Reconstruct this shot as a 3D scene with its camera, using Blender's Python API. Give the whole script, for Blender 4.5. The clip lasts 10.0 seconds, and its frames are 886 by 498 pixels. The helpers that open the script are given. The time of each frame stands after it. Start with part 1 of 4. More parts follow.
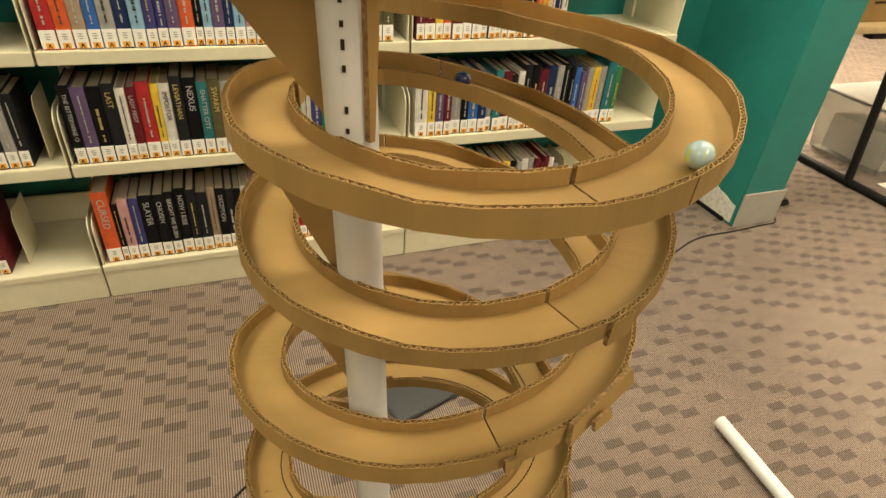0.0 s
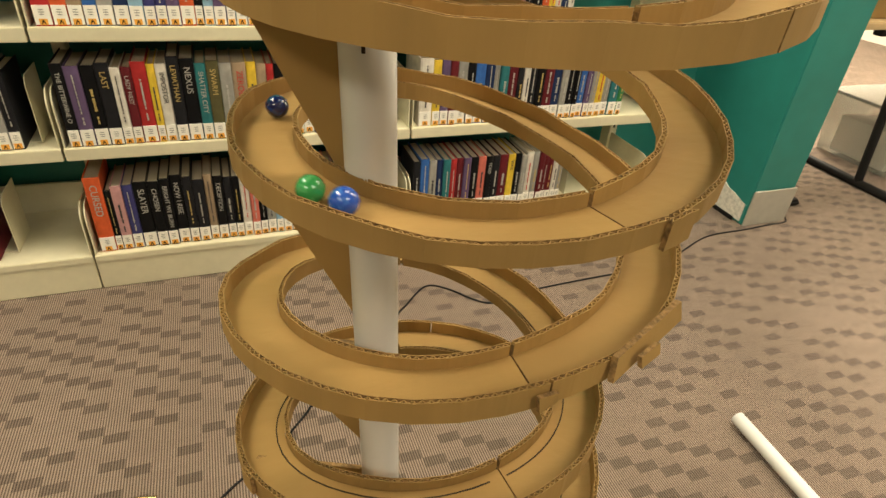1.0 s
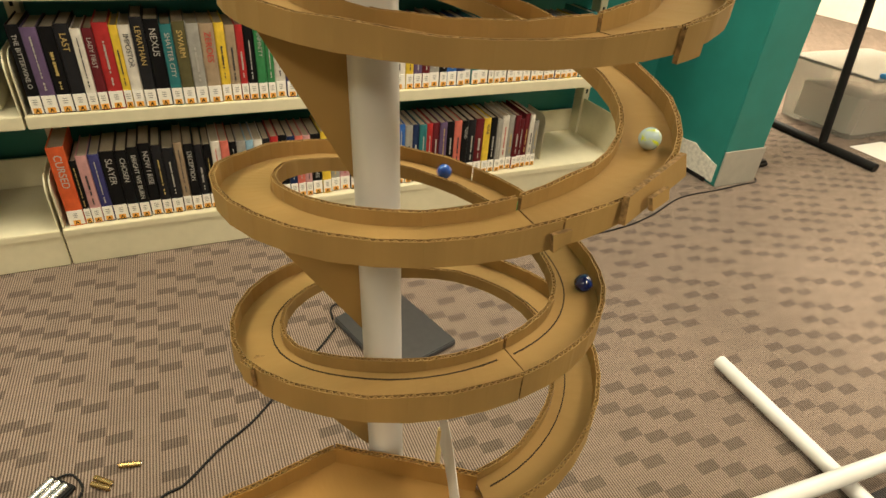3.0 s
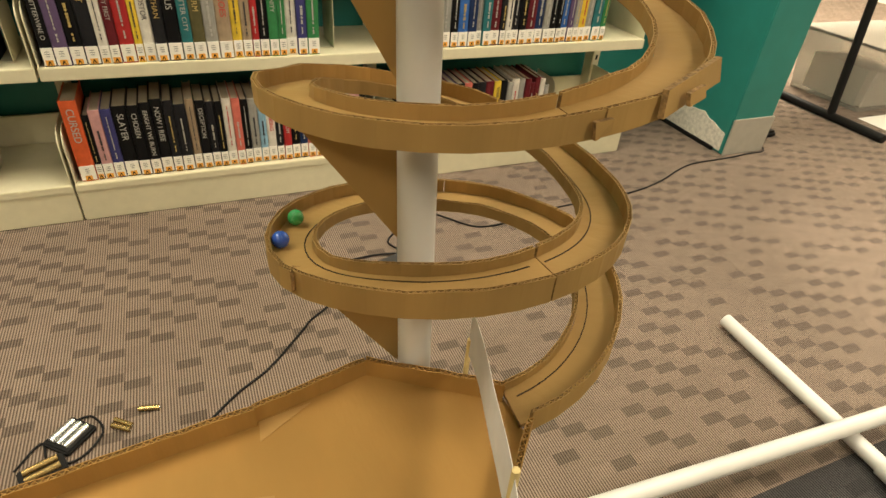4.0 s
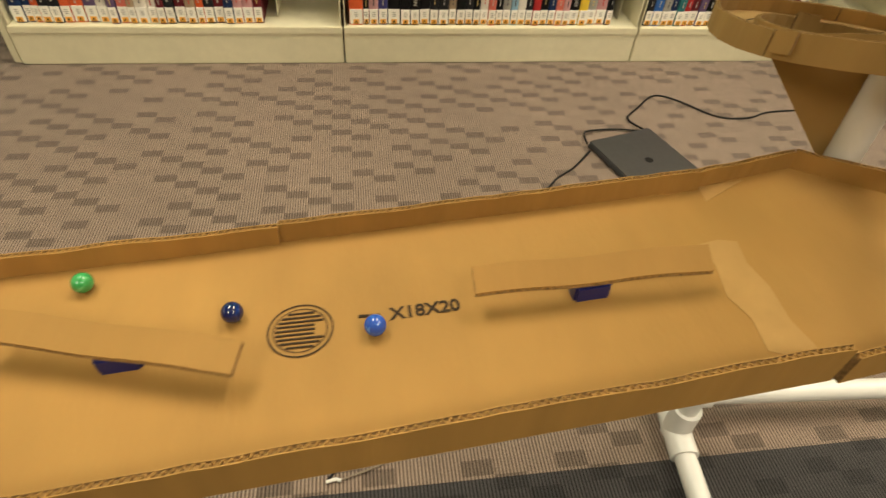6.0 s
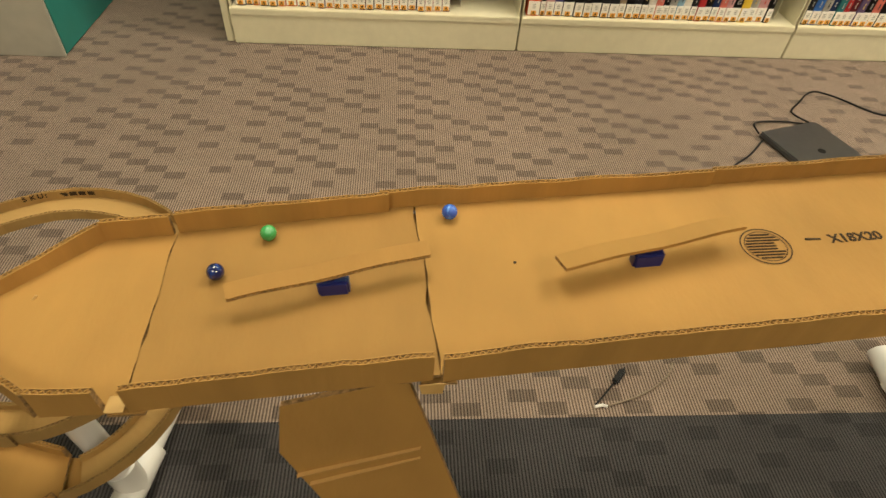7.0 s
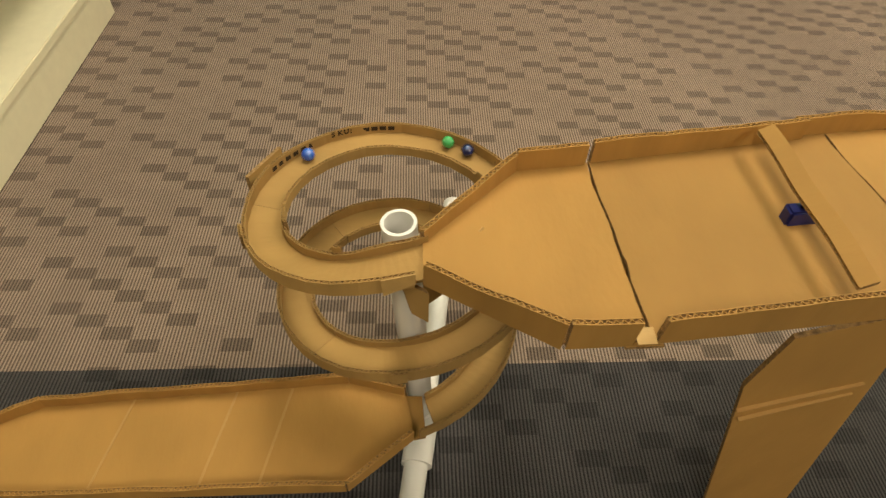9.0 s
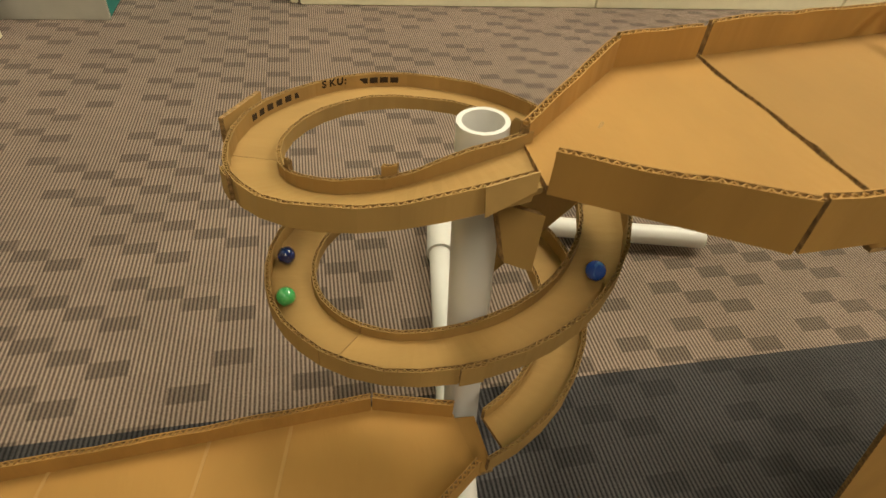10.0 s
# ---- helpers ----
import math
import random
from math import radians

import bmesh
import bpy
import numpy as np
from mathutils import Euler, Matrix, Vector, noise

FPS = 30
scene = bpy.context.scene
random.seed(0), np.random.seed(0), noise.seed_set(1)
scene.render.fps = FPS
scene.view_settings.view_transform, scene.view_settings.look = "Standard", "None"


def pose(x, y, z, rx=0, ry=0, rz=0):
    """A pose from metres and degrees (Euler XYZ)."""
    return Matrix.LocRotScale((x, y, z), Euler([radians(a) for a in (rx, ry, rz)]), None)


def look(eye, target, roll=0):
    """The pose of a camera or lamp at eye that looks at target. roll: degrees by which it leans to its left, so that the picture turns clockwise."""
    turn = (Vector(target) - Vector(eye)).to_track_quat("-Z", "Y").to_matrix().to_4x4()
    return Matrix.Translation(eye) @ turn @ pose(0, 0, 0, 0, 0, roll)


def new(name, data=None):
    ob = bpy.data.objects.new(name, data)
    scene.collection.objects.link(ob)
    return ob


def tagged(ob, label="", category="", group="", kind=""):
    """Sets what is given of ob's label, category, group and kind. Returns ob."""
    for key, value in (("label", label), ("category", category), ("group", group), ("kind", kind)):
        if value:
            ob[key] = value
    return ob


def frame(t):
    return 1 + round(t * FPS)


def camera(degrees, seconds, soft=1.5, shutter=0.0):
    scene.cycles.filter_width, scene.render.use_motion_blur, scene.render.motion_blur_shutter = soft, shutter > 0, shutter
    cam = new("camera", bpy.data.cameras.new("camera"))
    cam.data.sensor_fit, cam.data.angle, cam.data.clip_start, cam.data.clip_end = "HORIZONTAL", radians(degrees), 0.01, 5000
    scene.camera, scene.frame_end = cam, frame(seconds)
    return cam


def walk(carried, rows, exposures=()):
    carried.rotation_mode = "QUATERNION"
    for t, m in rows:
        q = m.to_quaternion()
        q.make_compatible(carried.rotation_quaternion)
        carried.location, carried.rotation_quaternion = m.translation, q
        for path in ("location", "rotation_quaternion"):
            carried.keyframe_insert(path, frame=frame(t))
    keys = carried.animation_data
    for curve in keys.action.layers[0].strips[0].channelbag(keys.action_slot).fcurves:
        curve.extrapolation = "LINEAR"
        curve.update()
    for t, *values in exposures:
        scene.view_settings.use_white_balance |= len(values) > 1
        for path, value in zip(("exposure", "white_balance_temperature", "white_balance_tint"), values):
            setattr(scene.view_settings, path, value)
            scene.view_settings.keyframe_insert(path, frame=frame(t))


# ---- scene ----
cam = camera(74.7, 10.0, shutter=0.12)
METRES, EYE, TILT, LEAN, TURN = 1.72, 1.168, -34.34, -3.83, -19.6
ROWS = [
    (0.0, 0.0, 0.0, 0.0, 0.0, 0.0, -0.0),
    (0.5, 0.0011, 0.0201, -0.0267, 0.4, 0.46, 0.37),
    (1.0, -0.0085, 0.0335, -0.04, -0.08, 1.49, -0.3),
    (1.5, -0.01, 0.0379, -0.0523, -1.34, 3.2, 0.03),
    (2.0, -0.0157, 0.0369, -0.0631, -1.78, 3.42, 0.93),
    (3.5, -0.0283, 0.0402, -0.109, -2.89, -0.62, 1.9),
    (4.0, -0.0378, 0.0352, -0.124, -2.64, -1.2, 1.32),
    (4.5, -0.0369, 0.0352, -0.1338, -2.51, -2.16, 1.34),
    (5.0, -0.0494, 0.0372, -0.1509, -1.4, -3.58, 0.28),
    (5.5, -0.097, 0.0336, -0.1751, 3.22, -6.62, -2.67),
    (6.0, -0.2007, -0.009, -0.2094, 10.31, -9.99, -6.61),
    (7.5, -0.4777, -0.1834, -0.2803, 14.89, -12.37, -10.68),
    (8.0, -0.5392, -0.2015, -0.2988, 12.82, -13.33, -10.26),
    (8.5, -0.5784, -0.2055, -0.3069, 14.68, -14.78, -9.0),
    (9.0, -0.6246, -0.1924, -0.3107, 15.41, -16.05, -8.42),
    (9.5, -0.6802, -0.1923, -0.3379, 9.24, -13.86, -5.69),
    (10.0, -0.7037, -0.1217, -0.4013, 6.39, -7.86, -5.55),
]
GIVEN = [(t, pose(0, 0, EYE, TILT, LEAN, TURN) @ pose(METRES * x, METRES * y, METRES * z, 90 + pitch, roll, yaw)) for t, x, y, z, yaw, pitch, roll in ROWS]
ADDED = [
    (6.2, look((-0.482, -0.118, 0.863), (-0.273, 1.295, -0.536), 4.2)),
    (7.3, look((-0.877, -0.226, 0.897), (-0.748, 1.158, -0.542), 5.0)),
]
walk(cam, sorted(GIVEN + ADDED, key=lambda r: r[0]))

# light: warm ceiling panels added out of view, stronger to the east, and a little light from the rest of the room
world = bpy.data.worlds.new("room_light")
scene.world = world
world.use_nodes = True
world.node_tree.nodes["Background"].inputs[0].default_value = (1.0, 0.86, 0.68, 1)
world.node_tree.nodes["Background"].inputs[1].default_value = 0.025
LAMP_COLOR = (1.0, 0.89, 0.68)
# the last two are added only to brighten floor and wall past the column
LAMPS = [(-1.8, -1.6, 46), (0.9, -1.7, 54), (2.3, 0.6, 50), (-1.2, 1.2, 51), (0.6, 1.0, 53), (3.3, 3.2, 300), (4.8, 2.0, 100)]


# ---------- materials ----------
def mat(name, color, rough=0.6, var=0.12, scale=30.0, bump=0.0, bscale=200.0, metal=0.0, stretch=(1, 1, 1), stain=0.0, spec=0.5, piece=0.0):
    """A surface with grain and larger blotches in its colour, and fine relief."""
    m = bpy.data.materials.new(name)
    m.use_nodes = True
    nt = m.node_tree
    b = nt.nodes["Principled BSDF"]
    b.inputs["Roughness"].default_value = rough
    b.inputs["Metallic"].default_value = metal
    b.inputs["Specular IOR Level"].default_value = spec
    tc = nt.nodes.new("ShaderNodeTexCoord")
    mp = nt.nodes.new("ShaderNodeMapping")
    mp.inputs["Scale"].default_value = stretch
    nt.links.new(tc.outputs["Object"], mp.inputs["Vector"])
    n1 = nt.nodes.new("ShaderNodeTexNoise")
    n1.inputs["Scale"].default_value = scale
    n1.inputs["Detail"].default_value = 6
    nt.links.new(mp.outputs[0], n1.inputs["Vector"])
    r1 = nt.nodes.new("ShaderNodeMapRange")
    r1.inputs[1].default_value, r1.inputs[2].default_value = 0.3, 0.7
    r1.inputs[3].default_value, r1.inputs[4].default_value = 1 - var, 1 + var
    nt.links.new(n1.outputs[0], r1.inputs[0])
    n2 = nt.nodes.new("ShaderNodeTexNoise")
    n2.inputs["Scale"].default_value = 4.0
    n2.inputs["Detail"].default_value = 3
    nt.links.new(tc.outputs["Object"], n2.inputs["Vector"])
    r2 = nt.nodes.new("ShaderNodeMapRange")
    r2.inputs[1].default_value, r2.inputs[2].default_value = 0.3, 0.7
    r2.inputs[3].default_value, r2.inputs[4].default_value = 1 - stain, 1 + stain * 0.6
    nt.links.new(n2.outputs[0], r2.inputs[0])
    mu = nt.nodes.new("ShaderNodeMath")
    mu.operation = "MULTIPLY"
    nt.links.new(r1.outputs[0], mu.inputs[0])
    nt.links.new(r2.outputs[0], mu.inputs[1])
    total = mu
    if piece:
        oi = nt.nodes.new("ShaderNodeObjectInfo")
        r4 = nt.nodes.new("ShaderNodeMapRange")
        r4.inputs[3].default_value, r4.inputs[4].default_value = 1 - piece, 1 + piece
        nt.links.new(oi.outputs["Random"], r4.inputs[0])
        total = nt.nodes.new("ShaderNodeMath")
        total.operation = "MULTIPLY"
        nt.links.new(mu.outputs[0], total.inputs[0])
        nt.links.new(r4.outputs[0], total.inputs[1])
    mx = nt.nodes.new("ShaderNodeVectorMath")
    mx.operation = "SCALE"
    mx.inputs[0].default_value = color
    nt.links.new(total.outputs[0], mx.inputs["Scale"])
    nt.links.new(mx.outputs[0], b.inputs["Base Color"])
    if bump:
        n3 = nt.nodes.new("ShaderNodeTexNoise")
        n3.inputs["Scale"].default_value = bscale
        n3.inputs["Detail"].default_value = 3
        nt.links.new(mp.outputs[0], n3.inputs["Vector"])
        bp = nt.nodes.new("ShaderNodeBump")
        bp.inputs["Strength"].default_value = bump
        bp.inputs["Distance"].default_value = 0.002
        nt.links.new(n3.outputs[0], bp.inputs["Height"])
        nt.links.new(bp.outputs[0], b.inputs["Normal"])
    return m


CARD = mat("cardboard", (0.345, 0.208, 0.066), 0.75, 0.06, 14, 0.14, 90, stretch=(1, 2.5, 1), stain=0.15, spec=0.3, piece=0.1)
CARD_WARM = mat("warm_cardboard", (0.335, 0.182, 0.046), 0.75, 0.05, 12, 0.14, 80, stretch=(2.5, 1, 1), stain=0.13, spec=0.3, piece=0.12)
CARD_WALL = mat("bent_cardboard", (0.345, 0.208, 0.066), 0.75, 0.11, 30, 0.5, 55, stretch=(1, 1, 0.05), stain=0.18, spec=0.3, piece=0.1)
CARD_SIDE = mat("warm_ribbed_cardboard", (0.36, 0.195, 0.049), 0.75, 0.1, 34, 0.5, 60, stretch=(1, 1, 0.05), stain=0.15, spec=0.3, piece=0.1)
CARD_EDGE = mat("cardboard_cut_edge", (0.25, 0.145, 0.05), 0.9, 0.5, 260, 0.8, 300)
PVC = mat("white_pvc", (0.68, 0.66, 0.62), 0.35, 0.03, 20, stain=0.04)
SHELF = mat("putty_painted_steel", (0.68, 0.63, 0.445), 0.4, 0.03, 40, 0.05, 300, stain=0.04)
TEAL = mat("teal_wall_paint", (0.02, 0.21, 0.185), 0.5, 0.05, 15, 0.1, 250, stain=0.08)
WHITE_WALL = mat("cream_wall_paint", (0.8, 0.74, 0.64), 0.7, 0.03, 20, 0.05, 200, stain=0.05)
BLACK = mat("black_plastic", (0.01, 0.009, 0.009), 0.55, 0.1, 60, spec=0.2)
NAVY_PLASTIC = mat("navy_motor_plastic", (0.01, 0.015, 0.12), 0.35, 0.1, 60)


CEILING = mat("white_ceiling", (0.8, 0.77, 0.7), 0.8, 0.03, 20)
TAPE = mat("masking_tape", (0.41, 0.25, 0.08), 0.6, 0.08, 60, 0.1, 200)
KRAFT_PALE = mat("pale_kraft_paper", (0.41, 0.235, 0.07), 0.8, 0.06, 50, stain=0.1)
INK = mat("black_ink", (0.04, 0.027, 0.017), 0.8, 0.2, 200, spec=0.1)
BAMBOO = mat("bamboo", (0.65, 0.5, 0.22), 0.6, 0.1, 80)
WOOD = mat("pale_wood_laminate", (0.6, 0.42, 0.22), 0.4, 0.1, 20, stretch=(1, 8, 1))
GREY_PLATE = mat("grey_metal_plate", (0.42, 0.4, 0.34), 0.45, 0.05, 25, stain=0.08)
PLASTER = mat("bare_plaster", (0.7, 0.66, 0.58), 0.9, 0.2, 60, 0.6, 120)
LAPTOP = mat("dark_aluminium", (0.16, 0.16, 0.165), 0.32, 0.04, 60, metal=0.85)
STEEL = mat("battery_silver", (0.6, 0.6, 0.58), 0.25, 0.1, 60, metal=0.9)
BRASS = mat("battery_gold", (0.36, 0.25, 0.1), 0.25, 0.1, 60, metal=0.8)
BLUE_PLASTIC = mat("blue_plastic", (0.03, 0.2, 0.45), 0.4, 0.05, 60)
GREY_WIRE = mat("pale_wire", (0.2, 0.15, 0.1), 0.5, 0.05, 60)
CLEAR = mat("cloudy_clear_plastic", (0.75, 0.73, 0.68), 0.25, 0.03, 20)
CLEAR.node_tree.nodes["Principled BSDF"].inputs["Transmission Weight"].default_value = 0.75
PARCHMENT = mat("parchment_paper", (0.8, 0.77, 0.74), 0.6, 0.06, 60)
PARCHMENT.node_tree.nodes["Principled BSDF"].inputs["Transmission Weight"].default_value = 0.35


def carpet(name, light, dark, block):
    """Ribbed carpet: fine stripes along y, and darker staggered blocks of 5 x 2.5 cm."""
    m = bpy.data.materials.new(name)
    m.use_nodes = True
    nt = m.node_tree
    b = nt.nodes["Principled BSDF"]
    b.inputs["Roughness"].default_value = 0.95
    b.inputs["Specular IOR Level"].default_value = 0.15
    b.inputs["Sheen Weight"].default_value = 0.08

    def node(kind, op=None, **vals):
        n = nt.nodes.new(kind)
        if op:
            n.operation = op
        for k, v in vals.items():
            if k[0] == "i":
                if isinstance(v, (int, float, tuple)):
                    n.inputs[int(k[1:])].default_value = v
                else:
                    nt.links.new(v, n.inputs[int(k[1:])])
        return n.outputs[0]

    tc = nt.nodes.new("ShaderNodeTexCoord")
    sp = nt.nodes.new("ShaderNodeSeparateXYZ")
    nt.links.new(tc.outputs["Object"], sp.inputs[0])
    x, y = sp.outputs[0], sp.outputs[1]
    i = node("ShaderNodeMath", "FLOOR", i0=node("ShaderNodeMath", "DIVIDE", i0=x, i1=0.05))
    j = node("ShaderNodeMath", "FLOOR", i0=node("ShaderNodeMath", "DIVIDE", i0=y, i1=0.025))
    stair = node("ShaderNodeMath", "FLOORED_MODULO", i0=node("ShaderNodeMath", "ADD", i0=i, i1=j), i1=3.0)
    is_dark = node("ShaderNodeMath", "LESS_THAN", i0=stair, i1=0.5)
    cell = nt.nodes.new("ShaderNodeCombineXYZ")
    nt.links.new(i, cell.inputs[0])
    nt.links.new(j, cell.inputs[1])
    wn = nt.nodes.new("ShaderNodeTexWhiteNoise")
    nt.links.new(cell.outputs[0], wn.inputs["Vector"])
    keep = node("ShaderNodeMath", "GREATER_THAN", i0=wn.outputs["Value"], i1=0.3)
    blk = node("ShaderNodeMath", "MULTIPLY", i0=is_dark, i1=keep)
    wave = node("ShaderNodeMath", "SINE", i0=node("ShaderNodeMath", "MULTIPLY", i0=x, i1=2 * math.pi / 0.0056))
    rib = node("ShaderNodeMath", "MULTIPLY_ADD", i0=wave, i1=0.5, i2=0.5)
    nz = nt.nodes.new("ShaderNodeTexNoise")
    nz.inputs["Scale"].default_value = 420
    nz.inputs["Detail"].default_value = 4
    nt.links.new(tc.outputs["Object"], nz.inputs["Vector"])
    big_nz = nt.nodes.new("ShaderNodeTexNoise")
    big_nz.inputs["Scale"].default_value = 2.2
    big_nz.inputs["Detail"].default_value = 4
    nt.links.new(tc.outputs["Object"], big_nz.inputs["Vector"])
    mixed = node("ShaderNodeMath", "MULTIPLY_ADD", i0=node("ShaderNodeMath", "SUBTRACT", i0=nz.outputs[0], i1=0.5), i1=1.1, i2=rib)
    mix = nt.nodes.new("ShaderNodeMix")
    mix.data_type = "RGBA"
    mix.clamp_factor = True
    nt.links.new(mixed, mix.inputs[0])
    mix.inputs[6].default_value, mix.inputs[7].default_value = (*dark, 1), (*light, 1)
    f1 = node("ShaderNodeMath", "MULTIPLY_ADD", i0=blk, i1=block - 1.0, i2=1.0)
    f2 = node("ShaderNodeMath", "MULTIPLY_ADD", i0=node("ShaderNodeMath", "SUBTRACT", i0=big_nz.outputs[0], i1=0.5), i1=0.35, i2=1.0)
    f3 = node("ShaderNodeMath", "MULTIPLY_ADD", i0=node("ShaderNodeMath", "SUBTRACT", i0=wn.outputs["Value"], i1=0.5), i1=0.1, i2=1.0)
    f = node("ShaderNodeMath", "MULTIPLY", i0=node("ShaderNodeMath", "MULTIPLY", i0=f1, i1=f2), i1=f3)
    sc = nt.nodes.new("ShaderNodeVectorMath")
    sc.operation = "SCALE"
    nt.links.new(mix.outputs[2], sc.inputs[0])
    nt.links.new(f, sc.inputs["Scale"])
    nt.links.new(sc.outputs[0], b.inputs["Base Color"])
    bp = nt.nodes.new("ShaderNodeBump")
    bp.inputs["Strength"].default_value = 0.6
    bp.inputs["Distance"].default_value = 0.002
    nt.links.new(mixed, bp.inputs["Height"])
    nt.links.new(bp.outputs[0], b.inputs["Normal"])
    return m


CARPET = carpet("taupe_carpet", (0.322, 0.243, 0.187), (0.072, 0.049, 0.037), 0.6)
CARPET_DARK = carpet("charcoal_carpet", (0.072, 0.066, 0.065), (0.014, 0.0125, 0.013), 0.7)


# ---------- mesh helpers ----------
def finish(name, bm, material, parent=None, label="", smooth=False, m=None):
    me = bpy.data.meshes.new(name)
    bmesh.ops.recalc_face_normals(bm, faces=bm.faces)
    bm.to_mesh(me)
    bm.free()
    for mt in (material if isinstance(material, (list, tuple)) else [material]):
        me.materials.append(mt)
    if smooth:
        me.polygons.foreach_set("use_smooth", [True] * len(me.polygons))
        me.set_sharp_from_angle(angle=0.8)
    ob = new(name, me)
    if m is not None:
        ob.matrix_basis = m
    if parent is not None:
        ob.parent = parent
    if label:
        ob["label"] = label
    return ob


def part(name, bm, material, parent, label="", smooth=False, m=None):
    return finish(name, bm, material, parent, label, smooth, m)


def empty(name, label, category, group="", kind="", m=None):
    ob = new(name)
    ob.empty_display_size = 0.05
    if m is not None:
        ob.matrix_basis = m
    return tagged(ob, label, category, group, kind)


def box(x0, x1, y0, y1, z0, z1, bevel=0.0, bm=None):
    bm = bm or bmesh.new()
    r = bmesh.ops.create_cube(bm, size=1, matrix=Matrix.LocRotScale(((x0 + x1) / 2, (y0 + y1) / 2, (z0 + z1) / 2), None, (x1 - x0, y1 - y0, z1 - z0)))
    if bevel:
        es = {e for v in r["verts"] for e in v.link_edges}
        bmesh.ops.bevel(bm, geom=list(es), offset=bevel, segments=2, affect="EDGES")
    return bm


def sweep(sections, bm=None, closed=False):
    """Skin a row of equal loops of corners; the cut ends get material slot 1 where there is one."""
    bm = bm or bmesh.new()
    vs = [[bm.verts.new(p) for p in s] for s in sections]
    n = len(vs[0])
    for a, b in zip(vs, vs[1:]):
        for i in range(n):
            bm.faces.new((a[i], a[(i + 1) % n], b[(i + 1) % n], b[i]))
    bm.faces.new(vs[0])
    bm.faces.new(vs[-1][::-1])
    return bm


def tube(points, radius, sides=16, bm=None, hollow=0.0):
    """A pipe or cable along points."""
    bm = bm or bmesh.new()
    pts = [Vector(p) for p in points]
    rings = []
    up = None
    for i, p in enumerate(pts):
        d = (pts[min(i + 1, len(pts) - 1)] - pts[max(i - 1, 0)]).normalized()
        if up is None:
            up = d.orthogonal().normalized()
        up = (up - d * up.dot(d)).normalized()
        side = d.cross(up)
        rings.append([p + radius * (math.cos(2 * math.pi * k / sides) * up + math.sin(2 * math.pi * k / sides) * side) for k in range(sides)])
    if hollow:
        d = (pts[-1] - pts[-2]).normalized()
        c = pts[-1]
        inner = [c + (q - c) * hollow for q in rings[-1]]
        rings.append(inner)
        rings.append([q - d * 0.25 for q in inner])
    return sweep(rings, bm)


def smooth_path(points, n=8):
    """A soft curve through points (Catmull-Rom)."""
    P = [Vector(p) for p in points]
    P = [P[0] * 2 - P[1]] + P + [P[-1] * 2 - P[-2]]
    out = []
    for i in range(1, len(P) - 2):
        a, b, c, d = P[i - 1:i + 3]
        for k in range(n):
            f = k / n
            out.append(0.5 * (2 * b + (c - a) * f + (2 * a - 5 * b + 4 * c - d) * f * f + (3 * b - a - 3 * c + d) * f ** 3))
    out.append(P[-2])
    return out

# ---------- measured tables of the two spirals: one value each eighth of a turn ----------
HR = [0.165, 0.1731, 0.18, 0.1766, 0.17, 0.1641, 0.16, 0.1609, 0.165, 0.1734, 0.18, 0.1766, 0.17, 0.1641, 0.16, 0.1605, 0.1646, 0.1738, 0.1839, 0.192, 0.1959, 0.1907, 0.1808, 0.1659, 0.1551, 0.1617, 0.1731, 0.1817, 0.1854, 0.1757, 0.1639, 0.1587, 0.1587, 0.1682, 0.1791, 0.1847, 0.1846, 0.1708, 0.1589, 0.168, 0.18, 0.182, 0.1782, 0.1653, 0.1529, 0.1504, 0.1549, 0.1711, 0.1856, 0.1825, 0.1746, 0.1698, 0.167, 0.1682, 0.1718, 0.1779, 0.1834]
HZ = [1.405, 1.3919, 1.375, 1.36, 1.345, 1.33, 1.315, 1.3, 1.285, 1.27, 1.255, 1.24, 1.225, 1.2125, 1.195, 1.1618, 1.125, 1.0922, 1.0666, 1.0576, 1.0539, 1.0452, 1.0374, 1.0356, 1.0326, 1.0225, 1.0071, 0.9834, 0.9595, 0.943, 0.9325, 0.9315, 0.9324, 0.9301, 0.9204, 0.8921, 0.8611, 0.8424, 0.8277, 0.8159, 0.8005, 0.7705, 0.7384, 0.7122, 0.6944, 0.6969, 0.6995, 0.689, 0.6563, 0.6291, 0.6069, 0.604, 0.603, 0.5877, 0.5689, 0.5505, 0.5363]
SR = [0.1633, 0.147, 0.1336, 0.1404, 0.1564, 0.1815, 0.2008, 0.1941, 0.1767, 0.1546, 0.1362, 0.1354, 0.1416, 0.15, 0.1578, 0.1586, 0.1578, 0.1589, 0.1612, 0.1663, 0.1709]
SZ = [0.4898, 0.4771, 0.456, 0.4225, 0.3893, 0.3703, 0.3578, 0.3511, 0.3426, 0.3208, 0.2971, 0.2797, 0.2671, 0.2626, 0.2595, 0.2528, 0.2406, 0.2171, 0.1887, 0.1562, 0.1302]


